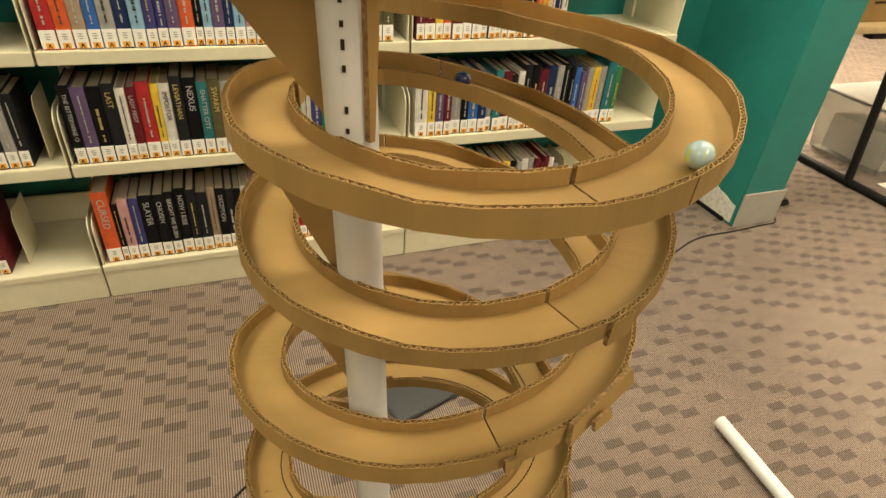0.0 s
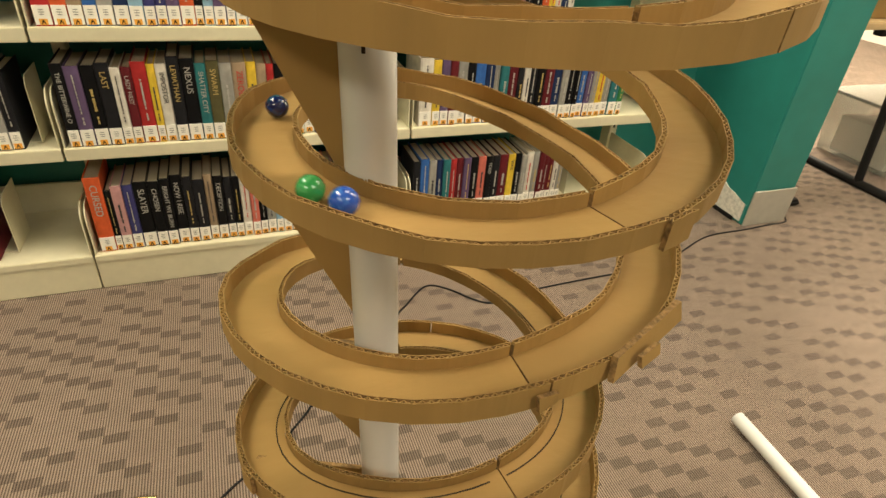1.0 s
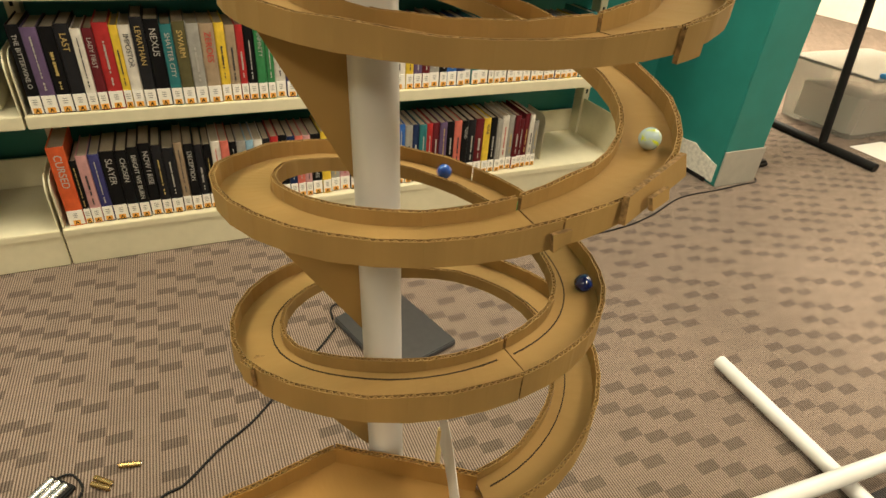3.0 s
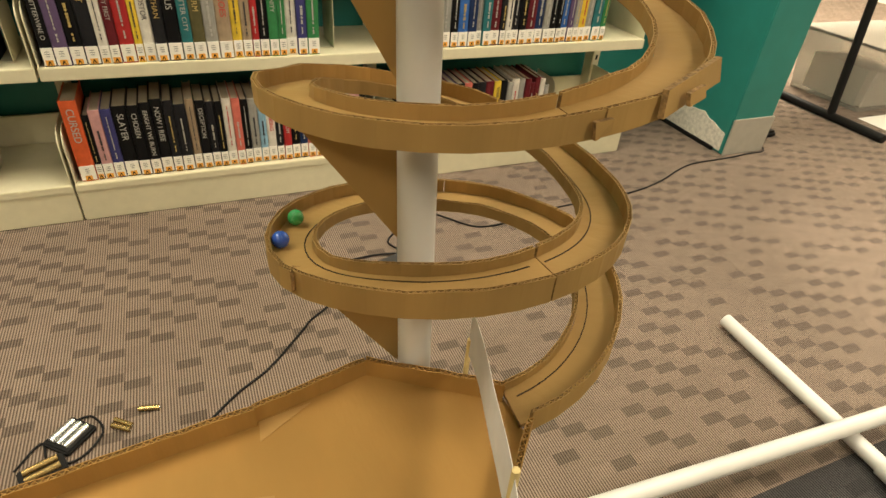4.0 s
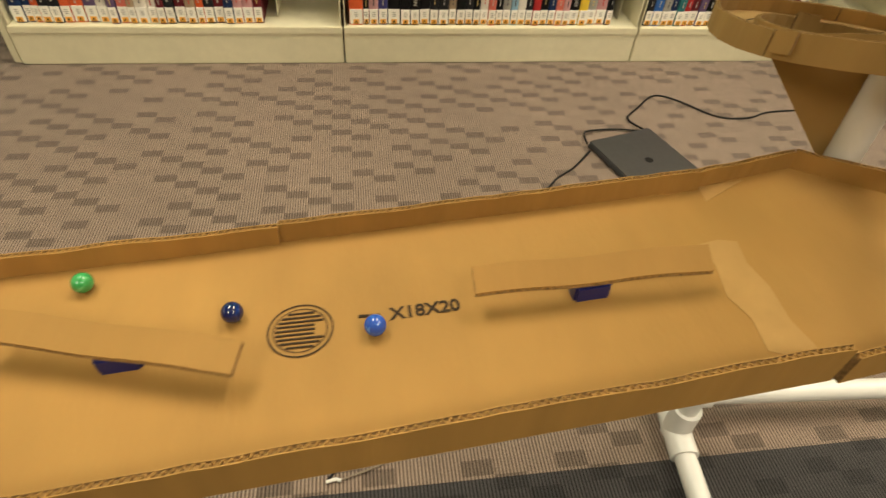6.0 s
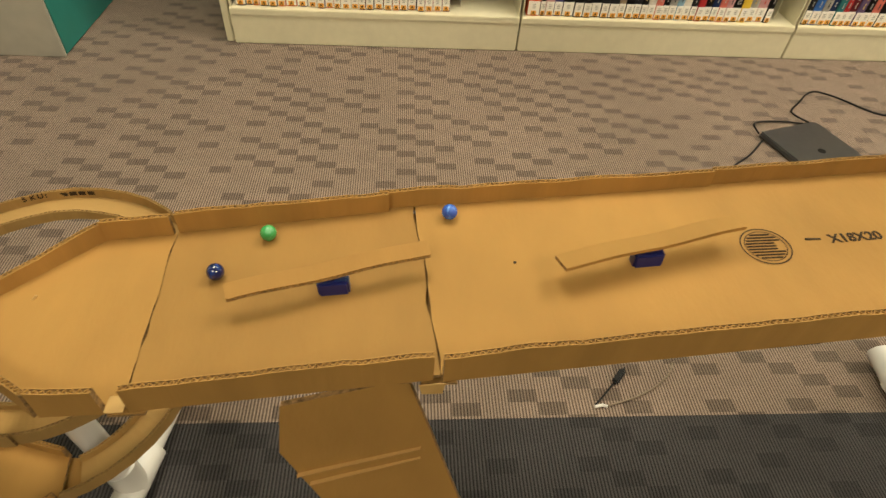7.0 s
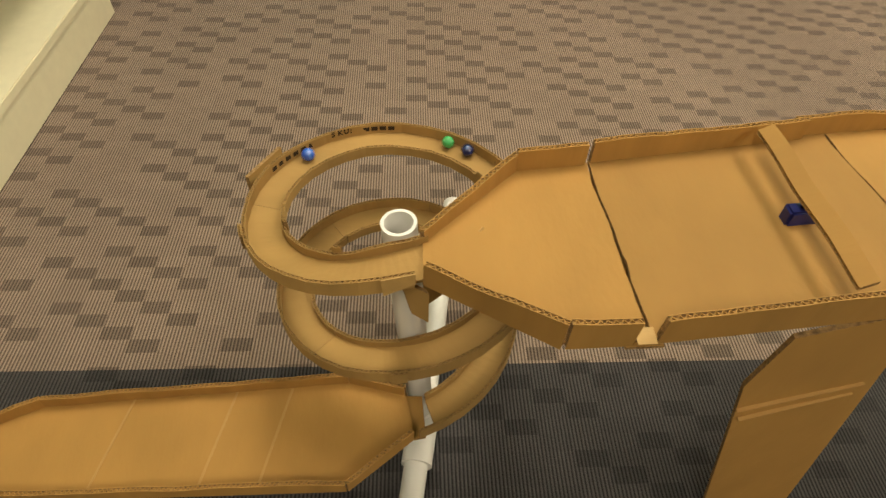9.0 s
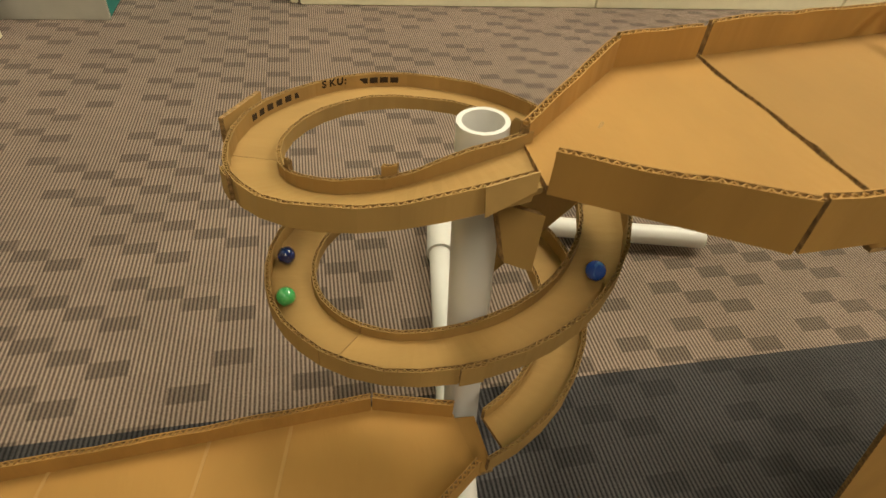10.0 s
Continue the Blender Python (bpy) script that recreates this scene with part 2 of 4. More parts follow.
# ---------- the floor, walls and ceiling ----------
fl = finish("floor", box(-6, 6, 0.27, 6, -0.06, 0), CARPET)
tagged(fl, "taupe carpet with pinstripe ribs and darker staggered blocks", "carpet", kind="structure")
fd = finish("floor_dark", box(-6, 6, -5, 0.27, -0.06, 0.0), CARPET_DARK)
tagged(fd, "charcoal pinstriped carpet beside the taupe carpet", "carpet", kind="structure")
ceil = finish("ceiling", box(-6.2, 6.2, -5.2, 6.2, 2.9, 3.0), CEILING)
tagged(ceil, "plain off-white ceiling of the library", "ceiling", kind="structure")
for nm, b in (("wall_north", (-6.2, 6.2, 6, 6.2)), ("wall_south", (-6.2, 6.2, -5.2, -5)), ("wall_west", (-6.2, -6, -5, 6)), ("wall_east", (6, 6.2, -5, 6))):
    w = finish(nm, box(*b, 0, 2.9), WHITE_WALL)
    tagged(w, "plain cream painted library wall", "wall", kind="structure")
bw = finish("wall_teal", box(-1.6, 1.84, 1.93, 2.0, 0, 2.9), TEAL)
tagged(bw, "teal painted wall behind the bookshelves", "wall", kind="structure")
far = finish("wall_far", box(2.05, 6, 4.5, 4.6, 0, 2.9), WHITE_WALL)
tagged(far, "cream painted wall behind the folding table", "wall", kind="structure")

# ---------- helix tracks ----------
STEP = 0.125


def glide(table, first, s):
    """The value at s turns of a table with one value each eighth of a turn."""
    u = min(max((s - first) / STEP, 0), len(table) - 1.0001)
    i = int(u)
    f = u - i
    a, b, c, d = (table[min(max(j, 0), len(table) - 1)] for j in (i - 1, i, i + 1, i + 2))
    return 0.5 * (2 * b + (c - a) * f + (2 * a - 5 * b + 4 * c - d) * f * f + (3 * b - a - 3 * c + d) * f ** 3)


def eased(table, s):
    """Straight between rows (s, value)."""
    for (a, u), (b, v) in zip(table, table[1:]):
        if s <= b:
            return u + (v - u) * max(0.0, (s - a) / (b - a))
    return table[-1][1]


class Spiral:
    """A cardboard spiral: its centre, and radius and rim height each eighth of a turn downwards, clockwise from the front."""

    def __init__(self, cx, cy, first, radii, rims, width, walls, inner):
        self.c, self.first, self.radii, self.rims, self.width, self.walls, self.inner = (cx, cy), first, radii, rims, width, walls, inner

    def deep(self, s, more=0.0):
        """From the rim down to the track's floor, as a height."""
        return -eased(self.walls, s) - more

    def inside(self, s):
        """From the outer rim down to the inner rim."""
        return self.deep(s) + self.inner

    def under(self, s):
        return self.deep(s, 0.004)

    def skirt(self, s):
        """The lower turns' outer walls hang a little below their floors."""
        return self.deep(s, 0.004 + min(max((s - 2.6) * 0.011, 0.0), 0.0045))

    def at(self, s, inset=0.0, dz=0.0):
        th = -math.pi / 2 - 2 * math.pi * s
        r = glide(self.radii, self.first, s) - inset
        return Vector((self.c[0] + r * math.cos(th), self.c[1] + r * math.sin(th), glide(self.rims, self.first, s) + dz))

    def strip(self, s0, s1, in0, in1, dz0, dz1, n, rough=0.0, lean=0.0, rim=True):
        """A strip along the spiral; rough: unevenness of its upper edge; lean: how far the upper edge tips outwards."""
        secs = []
        for k in range(n + 1):
            s = s0 + (s1 - s0) * k / n
            top, low = (d(s) if callable(d) else d for d in (dz0, dz1))
            j = rough * (noise.noise(Vector((s * 22, in0 * 90, self.c[0]))) + 0.45 * noise.noise(Vector((s * 90, in0 * 90, self.c[0]))))
            w = 0.6 * rough * noise.noise(Vector((s * 9, in0 * 70, 5.0))) + lean
            secs.append([self.at(s, in0 - w, top + j), self.at(s, in1 - w, top + j), self.at(s, in1, low), self.at(s, in0, low)])
        return edged(secs, rim)

    def pieces(self, thing, cuts, wall_cuts):
        w, t = self.width, 0.004
        loose = w > 0.045
        gap, rag = (0.0014, 0.0026) if loose else (0.0006, 0.0022)
        for s0, s1 in zip(cuts, cuts[1:]):
            n = max(4, int((s1 - s0) * 90))
            part("track_floor", self.strip(s0, s1 - gap, t, w - t, self.deep, self.under, n, 0.0006, 0.0, False), [CARD, CARD_EDGE], thing)
            part("inner_wall", self.strip(s0 + 1.5 * gap, s1 - 1.5 * gap, w - t, w, self.inside, self.under, max(4, n * 2 // 5), rag), [CARD_WALL, CARD_EDGE], thing)
        for s0, s1 in zip(wall_cuts, wall_cuts[1:]):
            n = max(4, int((s1 - s0) * 38))
            part("outer_wall", self.strip(s0, s1 - gap, 0, t, 0, self.skirt, n, rag), [CARD_WALL, CARD_EDGE], thing)


def flutes(bm, secs, step=0.0027):
    """The zigzag paper between the two liners of corrugated board, as it shows along a cut rim."""
    tops = [(s[0].lerp(s[1], 0.16), s[0].lerp(s[1], 0.84), (s[3] - s[0]).normalized()) for s in secs]
    run = [0.0]
    for a, b in zip(tops, tops[1:]):
        run.append(run[-1] + (b[0] - a[0]).length)
    n = max(2, int(run[-1] / step))
    rows, j = [], 0
    for k in range(n + 1):
        d = run[-1] * k / n
        while j < len(run) - 2 and run[j + 1] < d:
            j += 1
        f = (d - run[j]) / max(run[j + 1] - run[j], 1e-6)
        along = (tops[j + 1][0] - tops[j][0]).normalized() * 0.00045
        p = tops[j][k % 2].lerp(tops[j + 1][k % 2], f) + tops[j][2] * (0.0003 + 0.0006 * abs(noise.noise(Vector((d * 60, run[-1], 0)))))
        low = tops[j][2] * 0.002
        rows.append([bm.verts.new(q) for q in (p - along + low, p - along, p + along, p + along + low)])
    for a, b in zip(rows, rows[1:]):
        for i in range(3):
            bm.faces.new((a[i], a[i + 1], b[i + 1], b[i]))


def edged(secs, rim=True):
    """sweep() of corrugated board: a rim shows two liners with fluted paper between them, and both ends are cut edges."""
    bm = bmesh.new()
    secs = [[Vector(p) for p in s] for s in secs]
    deep = secs
    if rim:
        deep = []
        for s in secs:
            down = (s[3] - s[0]).normalized() * 0.0024
            deep.append([s[0], s[0].lerp(s[1], 0.15), s[0].lerp(s[1], 0.17) + down, s[0].lerp(s[1], 0.83) + down, s[0].lerp(s[1], 0.85), s[1], s[2], s[3]])
    vs = [[bm.verts.new(p) for p in s] for s in deep]
    n = len(vs[0])
    for a, b in zip(vs, vs[1:]):
        for i in range(n):
            f = bm.faces.new((a[i], a[(i + 1) % n], b[(i + 1) % n], b[i]))
            f.material_index = 1 if rim and 1 <= i <= 3 else 0
    bm.faces.new(vs[0]).material_index = 1
    bm.faces.new(vs[-1][::-1]).material_index = 1
    if rim:
        flutes(bm, secs)
    return bm


BIG = Spiral(0.15, 0.375, -2.75, HR, HZ, 0.046, [(-3, 0.013), (0.0, 0.013), (0.5, 0.014), (1.0, 0.0095), (1.25, 0.0125), (2.0, 0.014), (2.6, 0.0155), (4.1, 0.016)], 0.0098)
big = empty("spiral_track", "tall brown corrugated cardboard spiral marble track round a white pipe", "marble run")
# turns before -0.72 are unseen: they continue the track upwards and shade the rest
BIG.pieces(big, [-2.7, -1.9, -1.3, -0.72, -0.02, 0.42, 0.96, 1.44, 2.0, 2.5, 2.985, 3.48, 4.012], [-2.7, -1.9, -1.3, -0.72, -0.06, 0.55, 0.945, 1.5, 1.93, 1.995, 2.6, 3.0, 3.22, 3.55, 4.005])
SMALL = Spiral(-1.21, 0.235, -0.25, SR, SZ, 0.044, [(-0.3, 0.0145), (2.3, 0.0145)], 0.0095)
small = empty("spiral_track", "short brown cardboard spiral track between two chutes", "marble run")
SMALL.pieces(small, [-0.062, 0.29, 0.75, 1.12, 1.4, 1.95], [-0.03, 0.2, 0.62, 1.0, 1.13, 1.55, 1.97])


def sheet(corners, t=0.004, push=(0, 0, 1)):
    """A flat cardboard panel from a loop of corners, thickened along push."""
    d = Vector(push).normalized() * t
    bm = bmesh.new()
    a = [bm.verts.new(p) for p in corners]
    b = [bm.verts.new(Vector(p) + d) for p in corners]
    bm.faces.new(a)
    bm.faces.new(b[::-1])
    n = len(a)
    for i in range(n):
        bm.faces.new((a[i], b[i], b[(i + 1) % n], a[(i + 1) % n])).material_index = 1
    return bm


def pole_at(z):
    return (0.098 - 0.031 * z, 0.306 + 0.011 * z)


# triangular braces between the pipe and the underside of each turn
for s in (-0.78, 0.22, 1.22, 2.22, 3.22):
    p = BIG.at(s, 0.03, BIG.under(s)) if s > 0 else BIG.at(0.22, 0.0, 0.105)
    drop = 0.105
    px, py = pole_at(p.z)
    part("brace", sheet([(px - 0.006, py + 0.006, p.z), (p.x - 0.02, p.y + 0.012, p.z), (px - 0.006 + (p.x - px) * 0.08, py + 0.006 + (p.y - py) * 0.08, p.z - drop * 0.97), (px - 0.006, py + 0.006, p.z - drop)], 0.004, (0.65, 0.75, 0)), [CARD, CARD_EDGE], big)
px, py = pole_at(1.08)
part("brace", sheet([(px + 0.001, py - 0.017, 1.24), (px + 0.016, py - 0.014, 1.24), (px + 0.0085, py - 0.016, 1.03), (px + 0.0055, py - 0.017, 1.03)], 0.004, (0.5, -0.8, 0)), [CARD, CARD_EDGE], big)
for s0, s1, off in ((2.62, 2.98, 0.033), (3.0, 3.46, 0.034), (3.55, 4.0, 0.031)):
    part("pencil_line", BIG.strip(s0, s1, off, off + 0.0011, lambda s: BIG.deep(s, -0.0005), lambda s: BIG.deep(s, 0.0003), 26, 0.0, 0.0, False), INK, big, "dark drawn line")
# a folded flap patched onto the third turn, with a notched tab
a, b = BIG.at(1.952, -0.0005, 0.004), BIG.at(1.88, -0.001, 0.003)
c, d = BIG.at(1.876, -0.005, -0.015), BIG.at(1.955, -0.004, -0.013)
part("patch_flap", sheet([a, b, c, d], 0.004, (0.6, -0.8, 0)), [CARD, CARD_EDGE], big, "folded cardboard patch")
a, b = BIG.at(1.936, -0.0065, -0.001), BIG.at(1.918, -0.0065, -0.001)
part("patch_tab", sheet([a, b, b + Vector((0.001, -0.002, -0.008)), a + Vector((0.001, -0.002, -0.008))], 0.003, (0.6, -0.8, 0)), [CARD, CARD_EDGE], big)
a, b = BIG.at(2.005, -0.002, -0.004), BIG.at(1.992, -0.002, -0.004)
part("patch_tab", sheet([a, b, b + Vector((0, 0, -0.008)), a + Vector((0.001, -0.002, -0.011))], 0.003, (0.2, -1, 0)), [CARD, CARD_EDGE], big)
a, b = SMALL.at(0.004, -0.0015, 0.002), SMALL.at(-0.03, -0.0015, 0.003)
part("tape", sheet([a, b, b + Vector((0, -0.001, -0.012)), a + Vector((0.002, -0.001, -0.02))], 0.001, (0, -1, 0)), TAPE, small, "strip of pale masking tape")
for s0, hh in ((0.31, 0.012), (1.62, 0.01)):
    a, b = SMALL.at(s0, -0.004, 0.008), SMALL.at(s0 + 0.06, -0.004, 0.006)
    part("patch_flap", sheet([a, b, b + Vector((0, 0, -0.022)), a + Vector((0, 0, -0.024))], 0.004, (-1, 0.3, 0)), [CARD, CARD_EDGE], small)
# splice tabs where the strips of the short spiral meet
for s0, s1, inner in ((0.075, 0.092, True), (0.235, 0.25, True), (0.62, 0.63, True), (0.21, 0.235, False), (0.98, 1.0, False)):
    i0, i1 = (SMALL.width, SMALL.width + 0.003) if inner else (-0.003, 0.0)
    part("splice_tab", SMALL.strip(s0, s1, i0, i1, 0.002, -0.017, 4, 0.003), [CARD_WALL, CARD_EDGE], small)
for s0, s1, inner in ((0.3, 0.33, True), (0.93, 0.95, False), (1.43, 1.46, True), (2.5, 2.515, False), (3.46, 3.5, True), (3.2, 3.215, False)):
    i0, i1 = (BIG.width, BIG.width + 0.003) if inner else (-0.003, 0.0)
    part("splice_tab", BIG.strip(s0, s1, i0, i1, 0.001, -0.018, 4, 0.003), [CARD_WALL, CARD_EDGE], big)
# braces of the short spiral at its pipe
part("brace", sheet([(-1.18, 0.17, 0.4), (-1.09, 0.218, 0.405), (-1.075, 0.223, 0.36), (-1.18, 0.17, 0.315)], 0.004, (0.4, -0.9, 0)), [CARD, CARD_EDGE], small)
part("brace", sheet([(-1.2, 0.125, 0.43), (-1.175, 0.11, 0.43), (-1.175, 0.11, 0.385), (-1.19, 0.12, 0.385)], 0.006, (0.4, -0.9, 0)), [CARD, CARD_EDGE], small)

# ---------- pipes ----------
R_PIPE = 0.0167


def fitting(points, parent, name="pipe_fitting"):
    return part(name, tube(points, R_PIPE + 0.005, 20), PVC, parent, smooth=True)


def pipe(points, parent, name="base_pipe", hollow=0.0, r=R_PIPE):
    return part(name, tube(points, r, 24, hollow=hollow), PVC, parent, smooth=True)


tower = empty("pipe_stand", "white plastic pipe stand carrying the tall spiral", "pipe stand")
pole = pipe([(*pole_at(0.03), 0.03), (*pole_at(2.0), 2.0)], tower, "pole", r=0.0155)
pipe([(0.11, 0.353, 0.05), (1.6, 0.264, 0.062)], tower)
pipe([(0.1, 0.33, 0.028), (0.045, -0.2, 0.028)], tower)
pipe([(1.045, 0.25, 0.022), (1.065, 0.655, 0.022)], tower, hollow=0.82)
pipe([(1.046, 0.27, 0.022), (1.02, -0.25, 0.022)], tower)
fitting([(1.034, 0.12, 0.026), (1.04, 0.22, 0.026)], tower)
fitting([(0.092, 0.26, 0.028), (0.104, 0.375, 0.034)], tower)
fitting([(*pole_at(0.02), 0.02), (*pole_at(0.09), 0.09)], tower)
fitting([(0.105, 0.353, 0.05), (0.165, 0.35, 0.0505)], tower)
# faint printing along the pole
for k in range(16):
    if k in (5, 10):
        continue
    z = 1.0 + 0.0115 * k
    x, y = pole_at(z)
    ang = -1.9
    q = Vector((x + 0.0157 * math.cos(ang), y + 0.0157 * math.sin(ang), z))
    part("printed_mark", box(-0.0014, 0.0006, -0.0006, 0.0006, 0, 0.0015 + 0.005 * random.random()), INK, pole, m=Matrix.Translation(q) @ pose(0, 0, 0, 0, 0, math.degrees(ang) + 90))
stand2 = empty("pipe_stand", "white plastic pipe stand carrying the short spiral", "pipe stand")
pipe([(-1.173, 0.16, 0.03), (-1.199, 0.163, 0.459)], stand2, "pole", hollow=0.8)
pipe([(-1.118, 0.55, 0.026), (-1.235, -0.25, 0.026)], stand2)
pipe([(-1.11, 0.588, 0.026), (-0.675, 0.49, 0.026)], stand2, hollow=0.82)
fitting([(-1.105, 0.605, 0.026), (-1.124, 0.50, 0.026)], stand2)
fitting([(-1.12, 0.585, 0.026), (-1.04, 0.567, 0.026)], stand2)
fitting([(-1.165, 0.215, 0.026), (-1.183, 0.1, 0.026)], stand2)
fitting([(-1.173, 0.16, 0.02), (-1.1765, 0.1615, 0.085)], stand2)

# ---------- the long chute ----------
chute = empty("long_chute", "long sloping brown cardboard chute with low side walls", "marble run")


def zf(x):
    """Height of the chute's floor."""
    return 0.53 + 0.067 * (x + 0.07)


CHUTE_TILT = -3.83


def P(x, y, dz=0.0):
    return Vector((x, y, zf(x) + dz))


def panel(outline, thing, lift=0.0, at_height=P):
    return part("floor_panel", sheet([at_height(x, y, lift) for x, y in outline], 0.004, (0, 0, -1)), [CARD_WARM, CARD_EDGE], thing)


def torn(a, b, side, wide, seed, n=22):
    """Points along a torn board edge that draws back from the line a-b, by up to wide, towards side."""
    pts = []
    for k in range(n + 1):
        f = k / n
        off = side * wide * (0.12 + max(0.0, noise.noise(Vector((f * 7, seed, 0)))) + 0.35 * abs(noise.noise(Vector((f * 26, seed, 4)))))
        drift = 0.0035 * noise.noise(Vector((f * 3.1, round(a[0], 1), 9)))
        pts.append((a[0] + (b[0] - a[0]) * f + off + drift, a[1] + (b[1] - a[1]) * f))
    return pts


JOINT_W, JOINT_M = ((-1.0155, 0.236), (-1.007, 0.036)), ((-0.7733, 0.262), (-0.7543, 0.051))
floor_a = panel([(0.142, 0.242), (0.035, 0.318), (-0.07, 0.301)] + torn(*JOINT_M, 1, 0.004, 3.0) + [(-0.07, 0.093), (0.058, 0.105), (0.142, 0.2)], chute)
panel(torn(*JOINT_M, -1, 0.0028, 5.0) + torn(*JOINT_W, 1, 0.0045, 7.0)[::-1], chute)
panel(torn(*JOINT_W, -1, 0.003, 11.0) + [(-1.075, 0.037), (-1.178, 0.102), (-1.178, 0.15), (-1.088, 0.232)], chute, -0.0015)
# added strips below the joints hide the lit carpet, so the gaps look shaded
for (xa, ya), (xb, yb) in (JOINT_W, JOINT_M):
    part("joint_backing", sheet([P(xa - 0.015, ya, -0.013), P(xa + 0.015, ya, -0.013), P(xb + 0.015, yb, -0.013), P(xb - 0.015, yb, -0.013)], 0.003, (0, 0, -1)), [CARD_WARM, CARD_EDGE], chute)
patch = [(-0.098, 0.226), (-0.08, 0.229), (-0.065, 0.225), (-0.069, 0.2), (-0.064, 0.173), (-0.066, 0.14), (-0.06, 0.112), (-0.08, 0.108), (-0.097, 0.116), (-0.094, 0.145), (-0.102, 0.168), (-0.096, 0.2)]
part("paper_patch", sheet([P(x, y, 0.0006) for x, y in patch], 0.0004, (0, 0, -1)), KRAFT_PALE, chute, "paler kraft paper patch")
part("paper_patch", sheet([P(-0.066, 0.299, 0.0007), P(-0.02, 0.303, 0.0007), P(-0.068, 0.278, 0.0007)], 0.0005, (0, 0, -1)), KRAFT_PALE, chute, "paler kraft paper corner")


def chute_wall(a, b, h0=0.024, h1=None, t=0.0055, rough=0.0016, lean=0.0):
    """A corrugated side wall from a to b, h0 high at a and h1 at b, its rim cut and fluted."""
    a, b = Vector(a), Vector(b)
    h1 = h0 if h1 is None else h1
    n = max(2, int((a - b).length / 0.014))
    side = Vector((a.y - b.y, b.x - a.x, 0)).normalized() * t
    secs = []
    for k in range(n + 1):
        p = a.lerp(b, k / n)
        top = Vector((0, 0, h0 + (h1 - h0) * k / n + rough * (noise.noise(p * 45) + 0.5 * noise.noise(p * 160))))
        wob = side * (0.4 * noise.noise(p * 18) + lean)
        lo = Vector((0, 0, -0.006))
        secs.append([p + top + wob, p + side + top + wob, p + side + lo, p + lo])
    return edged(secs)


for a, b, h0, h1 in (((0.142, 0.244), (0.037, 0.321), 0.02, 0.02), ((0.034, 0.321), (-0.07, 0.305), 0.019, 0.018), ((-0.068, 0.301), (-0.45, 0.282), 0.021, 0.02), ((-0.45, 0.279), (-0.81, 0.264), 0.02, 0.021), ((-0.8, 0.259), (-1.014, 0.239), 0.023, 0.025), ((-1.019, 0.238), (-1.087, 0.234), 0.023, 0.023), ((-1.089, 0.233), (-1.18, 0.147), 0.021, 0.012),
                     ((-1.178, 0.1), (-1.075, 0.033), 0.021, 0.026), ((-1.071, 0.033), (-1.02, 0.033), 0.027, 0.026), ((-1.001, 0.034), (-0.76, 0.05), 0.026, 0.028), ((-0.752, 0.048), (-0.4, 0.07), 0.028, 0.03), ((-0.4, 0.07), (-0.062, 0.091), 0.03, 0.031), ((-0.058, 0.088), (0.058, 0.101), 0.024, 0.027), ((0.061, 0.103), (0.144, 0.198), 0.026, 0.025)):
    part("side_wall", chute_wall(P(*a), P(*b), h0, h1), [CARD_SIDE, CARD_EDGE], chute)
part("tape", sheet([P(-1.018, 0.045, 0.001), P(-1.003, 0.045, 0.001), P(-1.003, 0.03, 0.001), P(-1.018, 0.03, 0.001)], 0.001, (0, 0, -1)), TAPE, chute, "strip of pale masking tape")
part("tape", sheet([P(-0.772, 0.045, -0.004), P(-0.75, 0.046, -0.004), P(-0.752, 0.044, -0.016), P(-0.769, 0.043, -0.014)], 0.001, (0, -1, 0)), TAPE, chute, "strip of pale masking tape")
part("glue_dot", tube([P(-0.677, 0.172, -0.001), P(-0.677, 0.172, 0.0007)], 0.0016, 8), INK, chute, "dark dot on the board")
part("glue_dot", tube([P(-1.128, 0.152, -0.003), P(-1.124, 0.156, 0.0003)], 0.0012, 6), TAPE, chute, "pale fleck of glue")
# printing on the inside of the short spiral's rim
for k, ch in enumerate("SKU:"):
    s = 0.43 + 0.0072 * k
    if ch == " ":
        continue
    p, q, mid = SMALL.at(s, 0.0048, -0.0075), SMALL.at(s + 0.004, 0.0048, -0.0075), Vector((SMALL.c[0], SMALL.c[1], 0))
    along = (q - p).normalized()
    out = Vector((mid.x - p.x, mid.y - p.y, 0)).normalized()
    up = out.cross(along)
    cv = bpy.data.curves.new("printed_text", "FONT")
    cv.body, cv.size, cv.extrude, cv.offset = ch, 0.0105, 0.0002, 0.0003
    cv.materials.append(INK)
    tx = new("printed_text", cv)
    tx.parent = small
    tx.matrix_basis = Matrix(((along.x, up.x, out.x, p.x), (along.y, up.y, out.y, p.y), (along.z, up.z, out.z, p.z), (0, 0, 0, 1)))
for s in (0.345, 0.356, 0.368, 0.379, 0.39, 0.401, 0.466, 0.475, 0.484, 0.493):
    part("printed_mark", SMALL.strip(s, s + 0.007, 0.0042, 0.0048, -0.004, -0.01, 3, 0.0, 0.0, False), INK, small)
# printing on the box board
cv = bpy.data.curves.new("printed_text", "FONT")
cv.body, cv.size, cv.extrude, cv.offset, cv.align_x = "X18X20", 0.0158, 0.0002, 0.0004, "LEFT"
cv.materials.append(INK)
tx = new("printed_text", cv)
tx.parent = floor_a
tx.matrix_basis = Matrix.Translation(P(-0.362, 0.18, 0.0006)) @ pose(0, 0, 0, 0, CHUTE_TILT, 3)
tx["label"] = "black printed box dimensions"
part("printed_mark", box(-0.386, -0.37, 0.185, 0.1873, zf(-0.378) - 0.001, zf(-0.378) + 0.0008), INK, floor_a)


